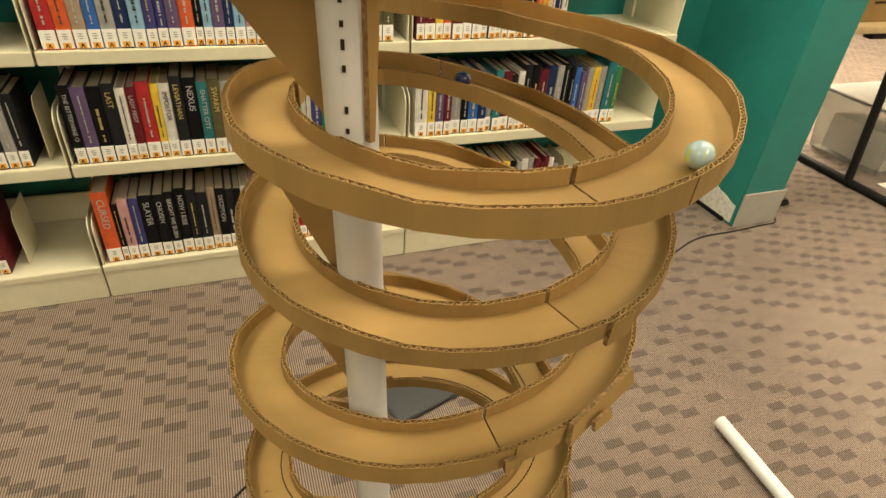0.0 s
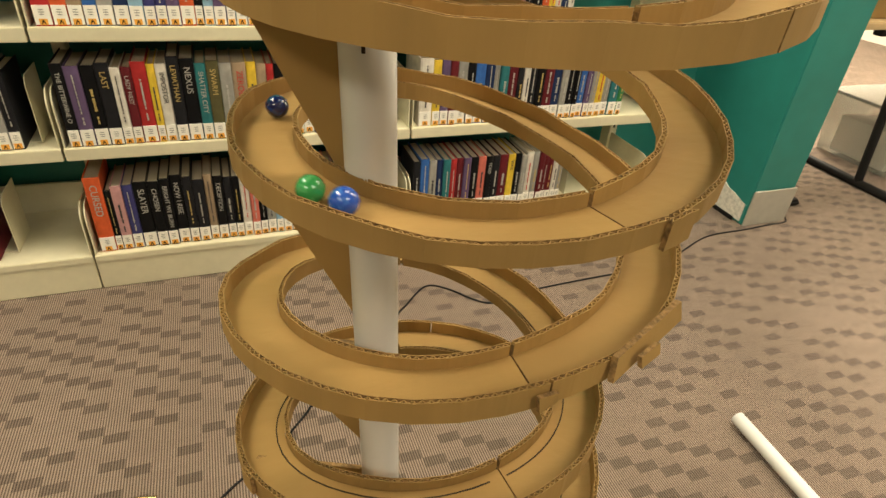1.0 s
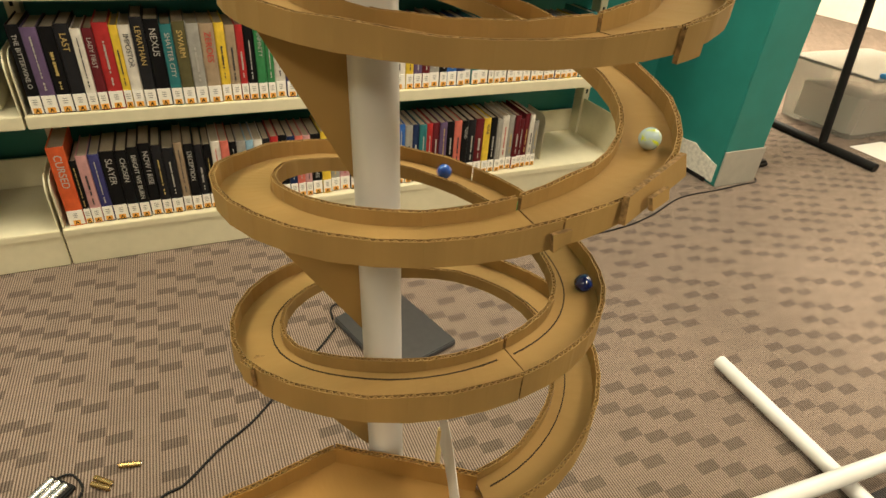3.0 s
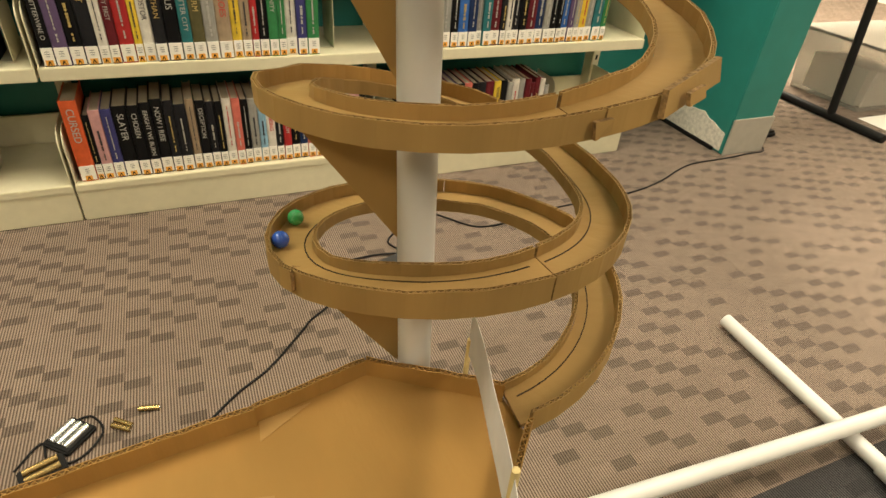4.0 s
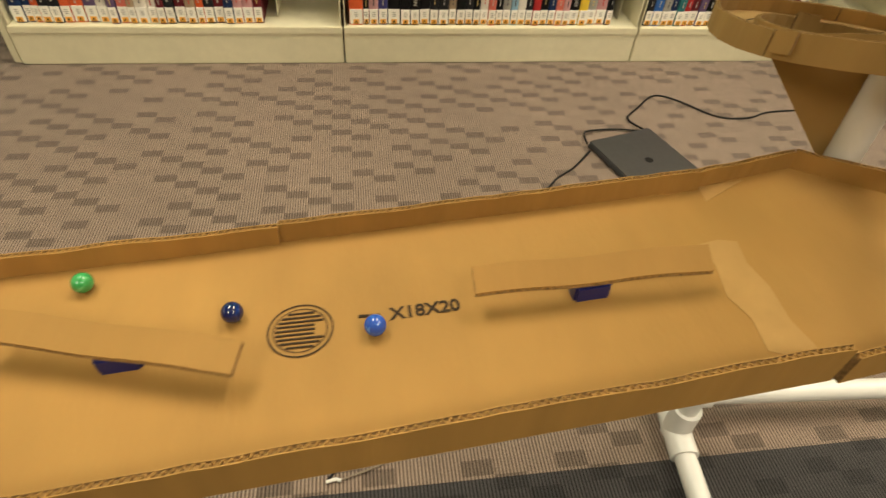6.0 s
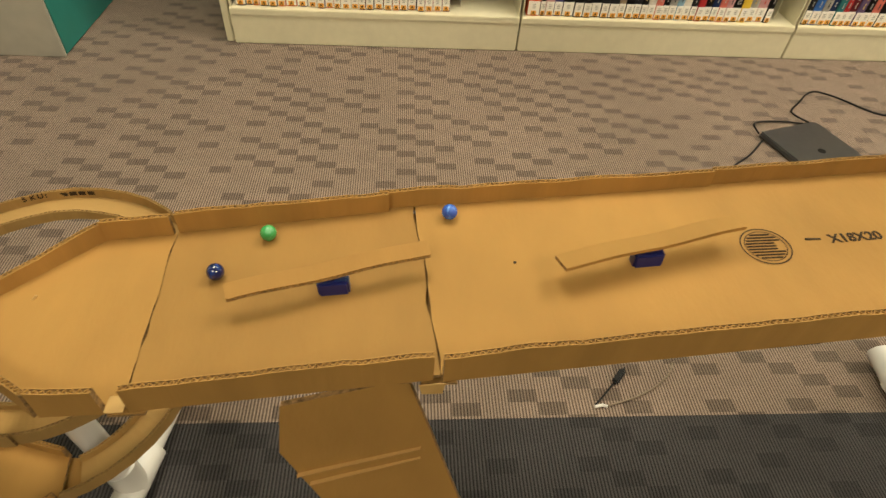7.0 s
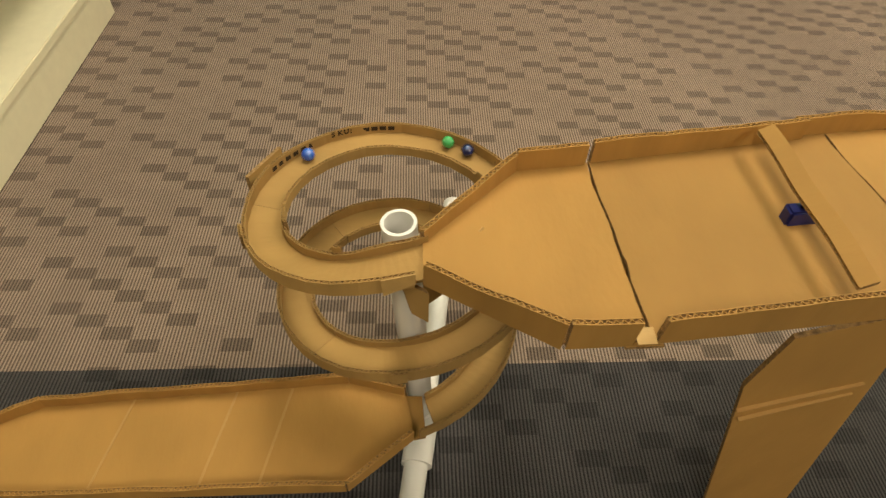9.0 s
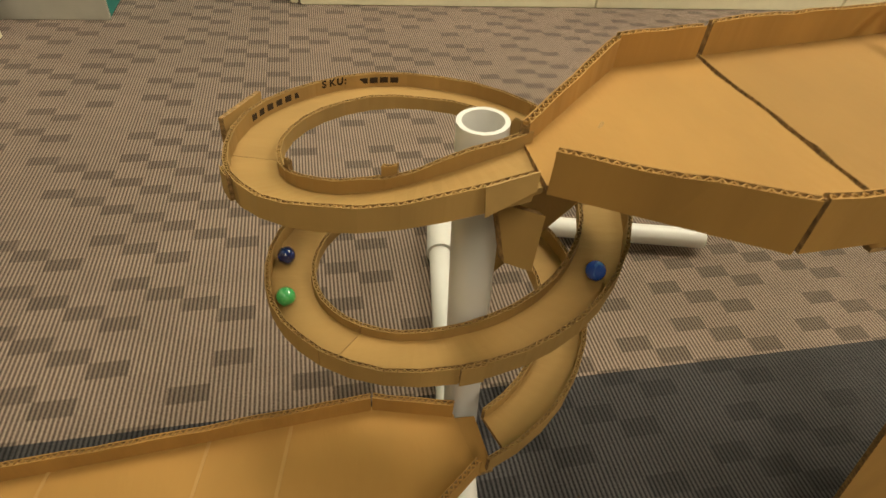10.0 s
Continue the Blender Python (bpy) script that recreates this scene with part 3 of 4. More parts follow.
def ring_mark(r0, r1, n=40):
    bm = bmesh.new()
    vs = [[bm.verts.new((r * math.cos(2 * math.pi * k / n), r * math.sin(2 * math.pi * k / n), 0)) for k in range(n)] for r in (r0, r1)]
    for k in range(n):
        bm.faces.new((vs[0][k], vs[1][k], vs[1][(k + 1) % n], vs[0][(k + 1) % n]))
    return bm


SEAL = Matrix.Translation(P(-0.429, 0.179, 0.0008)) @ pose(0, 0, 0, 0, CHUTE_TILT, 0)
for r0, r1 in ((0.0232, 0.0245), (0.0195, 0.0203)):
    part("printed_ring", ring_mark(r0, r1), INK, floor_a, m=SEAL)
for k in range(9):
    y = -0.0155 + 0.0039 * k
    half = math.sqrt(max(0.0185 ** 2 - y * y, 1e-6))
    cut = 0.004 if k in (3, 4, 5) else 0.0
    part("printed_bar", box(-half, half - 2 * cut, y - 0.0008, y + 0.0008, -0.0004, 0.0002), INK, floor_a, m=SEAL)

# ---------- spinning paddles ----------
def paddle(x, y, tilt, w=0.0135):
    hub = empty("spinning_paddle", "cardboard paddle turning on a small navy motor in the chute", "paddle", "paddles in the chute", m=Matrix.Translation(P(x, y, 0.0)))
    bm = bmesh.new()
    secs = []
    for k in range(13):
        u = -0.092 + 0.184 * k / 12
        z = 0.025 + 0.0012 * math.sin(k * 0.9)
        lift = w * math.sin(radians(tilt))
        secs.append([(u, -w, z - lift + 0.004), (u, -w, z - lift), (u, w, z + lift), (u, w, z + lift + 0.004)])
    part("board", edged(secs), [CARD_WARM, CARD_EDGE], hub)
    part("motor_shaft", tube([(0, 0, 0.015), (0, 0, 0.0248)], 0.003, 10), BLACK, hub, smooth=True)
    mo = finish("paddle_motor", box(-0.0145, 0.0145, -0.007, 0.007, -0.003, 0.0155, 0.002), NAVY_PLASTIC, m=Matrix.Translation(P(x, y, 0.0)) @ pose(0, 0, 0, 0, CHUTE_TILT, 3))
    tagged(mo, "small navy plastic motor glued into the chute floor", "motor", "motors in the chute")
    return hub


PADDLES = [paddle(-0.207, 0.186, 35, 0.009), paddle(-0.552, 0.166, 14, 0.0115), paddle(-0.848, 0.148, 30, 0.0065)]

# ---------- the start gate: a strip of parchment on two skewers ----------
gate = empty("parchment_gate", "translucent white parchment strip held across the chute by two skewers", "gate")
secs = []
for k in range(15):
    f = k / 14
    x, y = 0.116 - 0.056 * f, 0.275 - 0.175 * f
    bow = 0.003 * math.sin(math.pi * f) + 0.0008 * math.sin(9 * f)
    top = 0.627 + 0.021 * f
    low_z = top - 0.046 + 0.012 * f + 0.003 * math.sin(5 * f)
    secs.append([(x + bow + 0.001, y, top), (x + bow + 0.0016, y, top), (x + bow + 0.0006, y, low_z), (x + bow, y, low_z)])
part("strip", sweep(secs), PARCHMENT, gate)
part("loose_end", sheet([(0.0585, 0.103, 0.63), (0.066, 0.102, 0.612), (0.057, 0.099, 0.575), (0.053, 0.1, 0.556), (0.054, 0.101, 0.6)], 0.0006, (1, 0, 0)), PARCHMENT, gate, "torn white end of the strip")
part("skewer", tube([(0.068, 0.113, 0.565), (0.068, 0.115, 0.652)], 0.0028, 8), BAMBOO, gate)
part("skewer", tube([(0.115, 0.271, 0.54), (0.1155, 0.271, 0.6)], 0.0025, 8), BAMBOO, gate)

# ---------- lower chute ----------
low = empty("lower_chute", "lower brown cardboard chute leading away from the short spiral", "marble run")


def zl(x):
    return 0.168 + 0.1 * (x + 1.27)


def Q(x, y, dz=0.0):
    return Vector((x, y, zl(x) + dz))


panel([(-1.186, 0.082), (-1.196, 0.136), (-1.265, 0.158), (-1.653, 0.152), (-1.76, 0.11), (-1.8, 0.11), (-1.8, 0.04), (-1.26, 0.026)], low, 0.0, Q)
for a, b in (((-1.196, 0.138), (-1.265, 0.16)), ((-1.268, 0.16), (-1.653, 0.154)), ((-1.655, 0.154), (-1.76, 0.112)), ((-1.65, 0.034), (-1.262, 0.024)), ((-1.8, 0.038), (-1.65, 0.034)), ((-1.26, 0.024), (-1.186, 0.079))):
    part("side_wall", chute_wall(Q(*a), Q(*b), 0.019), [CARD_SIDE, CARD_EDGE], low)
for x in (-1.34, -1.41, -1.54):
    part("crease", sheet([Q(x, 0.152, 0.0008), Q(x + 0.003, 0.152, 0.0008), Q(x - 0.022, 0.032, 0.0008), Q(x - 0.025, 0.032, 0.0008)], 0.0012, (0, 0, -1)), KRAFT_PALE, low)
part("prop", sheet([(-1.3, 0.13, 0.158), (-1.27, 0.13, 0.161), (-1.27, 0.13, 0.0), (-1.3, 0.13, 0.0)], 0.004, (0, 1, 0)), [CARD_WARM, CARD_EDGE], low)
part("prop", sheet([(-1.7, 0.08, 0.118), (-1.62, 0.08, 0.125), (-1.62, 0.08, 0.0), (-1.7, 0.08, 0.0)], 0.004, (0, 1, 0)), [CARD_WARM, CARD_EDGE], low)
part("tongue", sheet([Q(-1.188, 0.08, -0.007), Q(-1.198, 0.136, -0.007), Q(-1.176, 0.134, -0.007), Q(-1.172, 0.082, -0.007)], 0.004, (0, 0, -1)), [CARD_WARM, CARD_EDGE], low)


# ---------- cardboard leg ----------
leg = finish("cardboard_stand", sheet([(-0.886, 0.04, 0.456), (-0.8, 0.05, 0.472), (-0.779, 0.053, 0.468), (-0.664, 0.045, 0.0), (-0.792, 0.03, 0.0), (-0.896, 0.036, 0.382)], 0.005, (0.1, 1, 0)), [CARD_WARM, CARD_EDGE])
tagged(leg, "flat brown cardboard panel leg propping the long chute", "support")
for z0 in (0.318, 0.338):
    part("crease", sheet([(-0.876 - 0.5 * (z0 - 0.32), 0.031, z0), (-0.767, 0.046, z0 + 0.022), (-0.767, 0.046, z0 + 0.0235), (-0.876 - 0.5 * (z0 - 0.32), 0.031, z0 + 0.0015)], 0.004, (0.1, 1, 0)), KRAFT_PALE, leg)

# ---------- bookshelves ----------
XS = [-1.32, -0.412, 0.504, 1.43]
SHELF_Z = [0.112, 0.428, 0.722, 1.04, 1.35]
shelf = empty("bookshelf", "putty-coloured steel library bookshelf filled with young-adult novels", "bookshelf")


def rounded_plate(x, y0, y1, z0, z1, r, t=0.003):
    """An upright steel end plate with a rounded upper front corner; its front is at y0."""
    loop = [(y1, z0), (y1, z1)]
    for k in range(9):
        a = math.pi / 2 + math.pi / 2 * k / 8
        loop.append((y0 + r + r * math.cos(a), z1 - r + r * math.sin(a)))
    loop.append((y0, z0))
    return sweep([[(x - t / 2, y, z) for y, z in loop], [(x + t / 2, y, z) for y, z in loop]])


def shelf_bay(thing, x0, x1, front, back, levels, plinth=True):
    if plinth:
        part("base_plinth", box(x0 + 0.002, x1 - 0.002, front, front + 0.02, 0.0, 0.106, 0.003), SHELF, thing)
    for i, z in enumerate(levels):
        f = front if i == 0 else front + 0.01
        bm = box(x0 + 0.003, x1 - 0.003, f, back, z - 0.016, z, 0.002)
        box(x0 + 0.003, x1 - 0.003, f - 0.003, f + 0.012, z - 0.032 if i else z - 0.02, z + 0.001, 0.002, bm=bm)
        part("shelf_board", bm, SHELF, thing)
        h = 0.15 if i < 4 else 0.1
        for x in (x0 + 0.006, x1 - 0.006):
            part("end_plate", rounded_plate(x, f + 0.004, back, z - 0.03, z + h, 0.045), SHELF, thing)


sb = box(-0.004, 0.004, -0.001, 0.001, 0, 0.018)
SLOT = bpy.data.meshes.new("slot")
sb.to_mesh(SLOT)
sb.free()
SLOT.materials.append(BLACK)
for x in XS:
    part("upright", box(x - 0.016, x + 0.016, 1.845, 1.9, 0, 1.85, 0.002), SHELF, shelf)
    for k in range(20):
        o = new("slot", SLOT)
        o.parent = shelf
        o.location = (x, 1.8445, 0.06 + 0.044 * k)
for x0, x1 in zip(XS, XS[1:]):
    shelf_bay(shelf, x0, x1, 1.59, 1.89, SHELF_Z)
    part("back_panel", box(x0 + 0.017, x1 - 0.017, 1.895, 1.905, 0.0, 0.2), SHELF, shelf)
part("end_panel", box(-1.345, -1.323, 1.6, 1.9, 0, 1.85, 0.003), SHELF, shelf)

side_shelf = empty("bookshelf", "putty-coloured steel shelf unit standing crosswise, its base shelf bare", "bookshelf", m=Matrix.Translation((-2.0, 0, 0)) @ pose(0, 0, 0, 0, 0, 90))
shelf_bay(side_shelf, 0.43, 1.37, 0.0, 0.3, [0.115, 0.43, 0.75])
shelf_bay(side_shelf, -0.5, 0.425, 0.0, 0.3, [0.115, 0.43, 0.75])
part("back_panel", box(-0.5, 1.37, 0.3, 0.32, 0, 1.7), SHELF, side_shelf)

# ---------- books ----------
def paint(name, rgb, rough=0.5):
    return mat(name, rgb, rough, 0.15, 45, 0.05, 300, stain=0.12, spec=0.15)


HUES = {"black": (0.006, 0.006, 0.007), "charcoal": (0.016, 0.016, 0.019), "orange": (0.62, 0.11, 0.035), "red": (0.4, 0.03, 0.03), "coral": (0.6, 0.16, 0.12), "pink": (0.55, 0.3, 0.3), "purple": (0.12, 0.08, 0.16), "indigo": (0.05, 0.05, 0.17),
        "navy": (0.015, 0.03, 0.09), "blue": (0.04, 0.13, 0.4), "sky": (0.25, 0.42, 0.55), "teal_book": (0.03, 0.16, 0.17), "green_book": (0.04, 0.2, 0.07), "olive": (0.1, 0.09, 0.04), "yellow": (0.72, 0.5, 0.05), "white": (0.68, 0.64, 0.56), "grey": (0.32, 0.31, 0.28),
        "tan": (0.35, 0.26, 0.17), "brown": (0.08, 0.04, 0.025), "maroon": (0.12, 0.015, 0.02)}
COVER = {k: paint("book_cover_" + k, v) for k, v in HUES.items()}
# page colour darkened to stand in for shade from the shelf above
PAGES = mat("page_block", (0.42, 0.36, 0.26), 0.9, 0.15, 300, 0.3, 500, stretch=(6, 1, 1))
LABEL_WHITE = mat("spine_label_paper", (0.86, 0.83, 0.76), 0.5, 0.04, 60)
LABEL_GREY = mat("label_print_grey", (0.3, 0.29, 0.27), 0.6, 0.1, 60)
STICKER = mat("genre_sticker_orange", (0.8, 0.38, 0.05), 0.5, 0.08, 60)
LETTERING = {"gold": mat("gold_lettering", (0.5, 0.36, 0.12), 0.4, 0.1, 60), "pale": mat("pale_lettering", (0.42, 0.4, 0.36), 0.4, 0.05, 60), "dark": mat("dark_lettering", (0.03, 0.03, 0.035), 0.5, 0.05, 60), "ruby": mat("red_lettering", (0.5, 0.04, 0.03), 0.4, 0.05, 60)}
cache = {}


def shared(key, build, material):
    if key not in cache:
        me = bpy.data.meshes.new(key[0])
        bm = build()
        bmesh.ops.recalc_face_normals(bm, faces=bm.faces)
        bm.to_mesh(me)
        bm.free()
        me.materials.append(material)
        cache[key] = me
    return cache[key]


def cover_mesh(t, h, d):
    """Two boards and a slightly rounded spine; local x across, y backwards, z up."""
    bm = box(-t / 2, -t / 2 + 0.002, 0.003, d, 0, h)
    box(t / 2 - 0.002, t / 2, 0.003, d, 0, h, bm=bm)
    arc = [(t / 2 * math.sin(a), 0.004 - 0.004 * math.cos(a) / 1.0) for a in (-1.57, -0.9, -0.3, 0.3, 0.9, 1.57)]
    loop = arc + [(t / 2 - 0.001, 0.0065), (-t / 2 + 0.001, 0.0065)]
    secs = [[(x, y, z) for x, y in loop] for z in (0, h)]
    sweep(secs, bm)
    return bm


def letter_a():
    bm = bmesh.new()
    for x0, z0, x1, z1 in ((-0.0036, 0, 0, 0.01), (0.0036, 0, 0, 0.01), (-0.003, 0.004, 0.003, 0.004)):
        w = 0.0011
        vs = [bm.verts.new(p) for p in ((x0 - w, 0, z0), (x0 + w, 0, z0 + (2 * w if z0 == z1 else 0)), (x1 + w, 0, z1 + (2 * w if z0 == z1 else 0)), (x1 - w, 0, z1))]
        bm.faces.new(vs)
    return bm


def print_strip(blocks, x=0.0):
    """One strip of ink: blocks (upper z, lower z, half width) that hang together by hair-thin necks."""
    loop = []
    for z1, z0, half in blocks:
        loop += [(z1, 0.0002), (z1, half), (z0, half), (z0, 0.0002)]
    secs = [[(x - w, -0.002, z), (x + w, -0.002, z), (x + w, -0.0002, z), (x - w, -0.0002, z)] for z, w in loop]
    return sweep(secs)


def title_bar(h, t, z0, z1, w):
    """A line of print up the spine, parted like letters and words."""
    rng = random.Random(int(1000 * (h + t + z0 + w)))
    z, blocks = h * z1, []
    while z > h * z0 + 0.002:
        step = min(rng.uniform(0.003, 0.0065), z - h * z0)
        blocks.append((z, z - step, w * t / 2 * rng.uniform(0.7, 1.0)))
        z -= step + rng.choice((0.0012, 0.0014, 0.0016, 0.005))
    return print_strip(blocks)


def label_print():
    """Short grey lines of print on a spine label."""
    return print_strip([(0.0378, 0.036, 0.005), (0.0323, 0.0305, 0.0057), (0.0268, 0.025, 0.0042)])


def child(name, me, parent, m=None):
    ob = new(name, me)
    ob.parent = parent
    if m is not None:
        ob.matrix_basis = m
    return ob


def book(x, y, z, hue, t, h, title="", ink="pale", tilt=0.0):
    t = max(0.012, round(t / 0.002) * 0.002)
    h = round(h * 0.93 / 0.006) * 0.006
    d = 0.15
    ob = new("book", shared(("book_cover", hue, t, h), lambda: cover_mesh(t, h, d), COVER[hue]))
    ob.matrix_basis = Matrix.Translation((x + t / 2, y, z + 0.0005)) @ pose(0, 0, 0, 0, tilt, 0)
    word = {"black": "black", "charcoal": "dark grey", "teal_book": "dark teal", "green_book": "green", "sky": "light blue"}.get(hue, hue)
    tagged(ob, f"{word} hardback novel with a white library spine label", "book", "library books on the shelves")
    child("page_block", shared(("pages", t, h), lambda: box(-t / 2 + 0.002, t / 2 - 0.002, 0.0066, d - 0.004, 0.003, h - 0.004), PAGES), ob)
    lb = child("spine_label", shared(("label", t), lambda: box(-t * 0.46, t * 0.46, -0.0015, 0.001, 0.004, 0.046), LABEL_WHITE), ob)
    child("printed_bar", shared(("label_print",), label_print, LABEL_GREY), lb)
    sw = min(0.017, t * 0.75)
    st = child("genre_sticker", shared(("sticker", round(sw, 3)), lambda: box(-sw / 2, sw / 2, -0.0022, -0.001, 0.004, 0.017, 0.0), STICKER), ob)
    child("letter_mark", shared(("letter_a",), letter_a, INK), st, pose(0, -0.0026, 0.005))
    if title:
        cv = bpy.data.curves.new("title", "FONT")
        size = min(t * 0.64, (h - 0.07) / (0.62 * len(title)))
        cv.body, cv.size, cv.extrude, cv.align_x, cv.align_y = title, size, 0.0003, "LEFT", "CENTER"
        cv.materials.append(LETTERING[ink])
        o = new("title", cv)
        o.parent = ob
        # read downwards: letters run along -z with their tops towards +x
        o.matrix_basis = Matrix.Translation((0, -0.0008, h - 0.02)) @ Matrix(((0, 1, 0, 0), (0, 0, -1, 0), (-1, 0, 0, 0), (0, 0, 0, 1)))
    else:
        v = random.randint(0, 3)
        z1, w = ((0.8, 0.14), (0.72, 0.2), (0.9, 0.11), (0.66, 0.26))[v]
        child("title_bar", shared(("title_bar", v, t, h, ink), lambda: title_bar(h, t, 0.42, z1, w), LETTERING[ink]), ob)
        child("author_bar", shared(("author_bar", v, t, h, ink), lambda: title_bar(h, t, 0.29, 0.38, 0.14), LETTERING[ink]), ob)
    return t


def row_of_books(x, end, z, named=(), hues=None, seed=0, tall=0.225):
    rng = random.Random(seed)
    hues = hues or list(HUES)
    for hue, t, h, title, ink in named:
        if x + t > end:
            return
        x += book(x, 1.606 + rng.uniform(0, 0.006), z, hue, t, h, title, ink) + 0.0012
    while True:
        t = rng.choice((0.018, 0.02, 0.022, 0.024, 0.026, 0.028, 0.032))
        if x + t > end:
            return
        hue = rng.choice(hues)
        ink = rng.choice(("dark", "ruby")) if hue in ("white", "yellow", "sky", "pink", "tan") else rng.choice(("pale", "pale", "gold"))
        x += book(x, 1.606 + rng.uniform(0, 0.012), z, hue, t, tall - rng.choice((0, 0.006, 0.012, 0.018, 0.03)), "", ink) + rng.uniform(0.0006, 0.002)


LOW_NAMED = [("orange", 0.04, 0.246, "CURSED", "pale"), ("black", 0.016, 0.2, "", "gold"), ("pink", 0.026, 0.216, "", "dark"), ("indigo", 0.026, 0.216, "", "pale"), ("black", 0.036, 0.222, "SLAYER", "pale"), ("black", 0.028, 0.222, "CHOSEN", "pale"), ("black", 0.026, 0.228, "BRIGHT WE BURN", "pale"),
             ("black", 0.03, 0.234, "NOW I RISE", "pale"), ("charcoal", 0.024, 0.228, "", "gold"), ("charcoal", 0.03, 0.216, "", "pale"), ("tan", 0.022, 0.228, "", "dark"), ("black", 0.026, 0.222, "DECEPTION", "pale"), ("charcoal", 0.022, 0.21, "", "pale"), ("black", 0.02, 0.21, "", "gold"), ("white", 0.024, 0.222, "", "ruby"), ("coral", 0.022, 0.222, "", "pale"),
             ("black", 0.02, 0.216, "", "pale"), ("grey", 0.024, 0.216, "", "dark"), ("sky", 0.02, 0.21, "", "dark"), ("white", 0.024, 0.216, "IF I'M BEING", "ruby"), ("charcoal", 0.02, 0.21, "", "pale"), ("red", 0.022, 0.222, "THE KINGDOM", "pale"), ("black", 0.024, 0.222, "", "gold"), ("navy", 0.022, 0.21, "", "pale"), ("coral", 0.022, 0.216, "", "pale"), ("pink", 0.02, 0.21, "", "dark"), ("black", 0.03, 0.216, "THE RENEGADES", "pale"), ("yellow", 0.026, 0.222, "MERCILE", "dark")]
MID_NAMED = [("black", 0.026, 0.228, "THE BITTERWINE O", "pale"), ("purple", 0.032, 0.222, "", "pale"), ("black", 0.032, 0.222, "", "gold"), ("charcoal", 0.03, 0.228, "LAST", "gold"), ("white", 0.022, 0.21, "", "dark"), ("maroon", 0.022, 0.216, "LADY FIRST", "pale"), ("red", 0.034, 0.228, "", "pale"), ("yellow", 0.018, 0.222, "", "dark"), ("white", 0.026, 0.222, "IMPOSTOR", "dark"), ("charcoal", 0.028, 0.24, "LEVIATHAN", "gold"),
             ("black", 0.034, 0.234, "NEXUS", "pale"), ("teal_book", 0.026, 0.222, "SHATTER CITY", "pale"), ("olive", 0.03, 0.228, "SWARM", "gold"), ("grey", 0.03, 0.222, "", "pale"), ("tan", 0.034, 0.222, "ZEROES", "ruby"), ("yellow", 0.024, 0.222, "", "dark"), ("tan", 0.024, 0.216, "", "dark"), ("red", 0.018, 0.21, "", "pale"), ("black", 0.024, 0.216, "", "pale"), ("green_book", 0.024, 0.21, "INFINITY", "pale"), ("green_book", 0.02, 0.21, "", "pale")]
TOP_NAMED = [("red", 0.036, 0.222, "", "pale"), ("orange", 0.032, 0.222, "", "dark"), ("tan", 0.03, 0.222, "", "pale"), ("blue", 0.028, 0.222, "", "pale"), ("grey", 0.032, 0.228, "", "dark"), ("navy", 0.032, 0.228, "", "pale"), ("sky", 0.03, 0.222, "", "dark")]
B3_LOW = [("charcoal", 0.022, 0.216, "", "pale"), ("blue", 0.028, 0.222, "", "pale"), ("grey", 0.024, 0.21, "", "dark"), ("navy", 0.022, 0.21, "", "pale"), ("teal_book", 0.024, 0.21, "", "pale"), ("red", 0.02, 0.21, "", "pale"), ("maroon", 0.024, 0.216, "", "pale"), ("purple", 0.024, 0.21, "", "gold"), ("black", 0.026, 0.216, "", "pale"), ("coral", 0.026, 0.21, "", "dark"), ("black", 0.022, 0.216, "TODD", "pale"), ("charcoal", 0.026, 0.216, "", "pale"), ("maroon", 0.03, 0.21, "", "pale"), ("yellow", 0.024, 0.216, "WAR", "dark"), ("black", 0.024, 0.216, "", "pale")]
DARKS = ["black", "black", "charcoal", "charcoal", "navy", "maroon", "brown", "indigo", "purple", "teal_book", "red", "white", "grey", "orange", "yellow", "tan", "blue", "green_book", "pink", "sky", "coral"]
row_of_books(-0.392, 0.436, SHELF_Z[0], LOW_NAMED, DARKS, 3)
row_of_books(-0.392, 0.3, SHELF_Z[1], MID_NAMED, DARKS, 4)
row_of_books(-0.392, 0.47, SHELF_Z[2], TOP_NAMED, None, 5)
row_of_books(-1.3, -0.625, SHELF_Z[0], (), ["black", "charcoal", "pink", "coral", "orange", "purple", "tan", "maroon", "white", "navy"], 6)
row_of_books(-1.3, -0.49, SHELF_Z[1], (), DARKS, 7)
row_of_books(-1.3, -0.5, SHELF_Z[2], (), None, 8)
row_of_books(0.524, 1.1, SHELF_Z[0], B3_LOW, ["white", "grey", "yellow", "maroon"], 9, 0.21)
row_of_books(0.53, 1.27, SHELF_Z[1], [("white", 0.04, 0.22, "", "dark"), ("yellow", 0.024, 0.216, "", "dark"), ("purple", 0.026, 0.21, "", "pale"), ("maroon", 0.024, 0.216, "", "pale")], ["teal_book", "green_book", "blue", "maroon", "navy", "black", "white", "grey", "purple", "yellow", "charcoal"], 10)
row_of_books(0.524, 1.0, SHELF_Z[2], (), ["white", "black", "yellow", "navy", "grey", "charcoal", "pink", "orange", "maroon"], 11)

# steel bookends that close the short rows
for x, z in ((-0.6, SHELF_Z[0]), (-0.462, SHELF_Z[1]), (0.33, SHELF_Z[1]), (0.455, SHELF_Z[0]), (1.125, SHELF_Z[0])):
    be = empty("bookend", "putty steel bookend holding up a row of novels", "bookend", "bookends")
    part("plate", rounded_plate(x, 1.65, 1.78, z + 0.002, z + 0.17, 0.03, 0.002), SHELF, be)
    part("foot", box(x - 0.08, x, 1.66, 1.77, z + 0.0005, z + 0.002), SHELF, be)

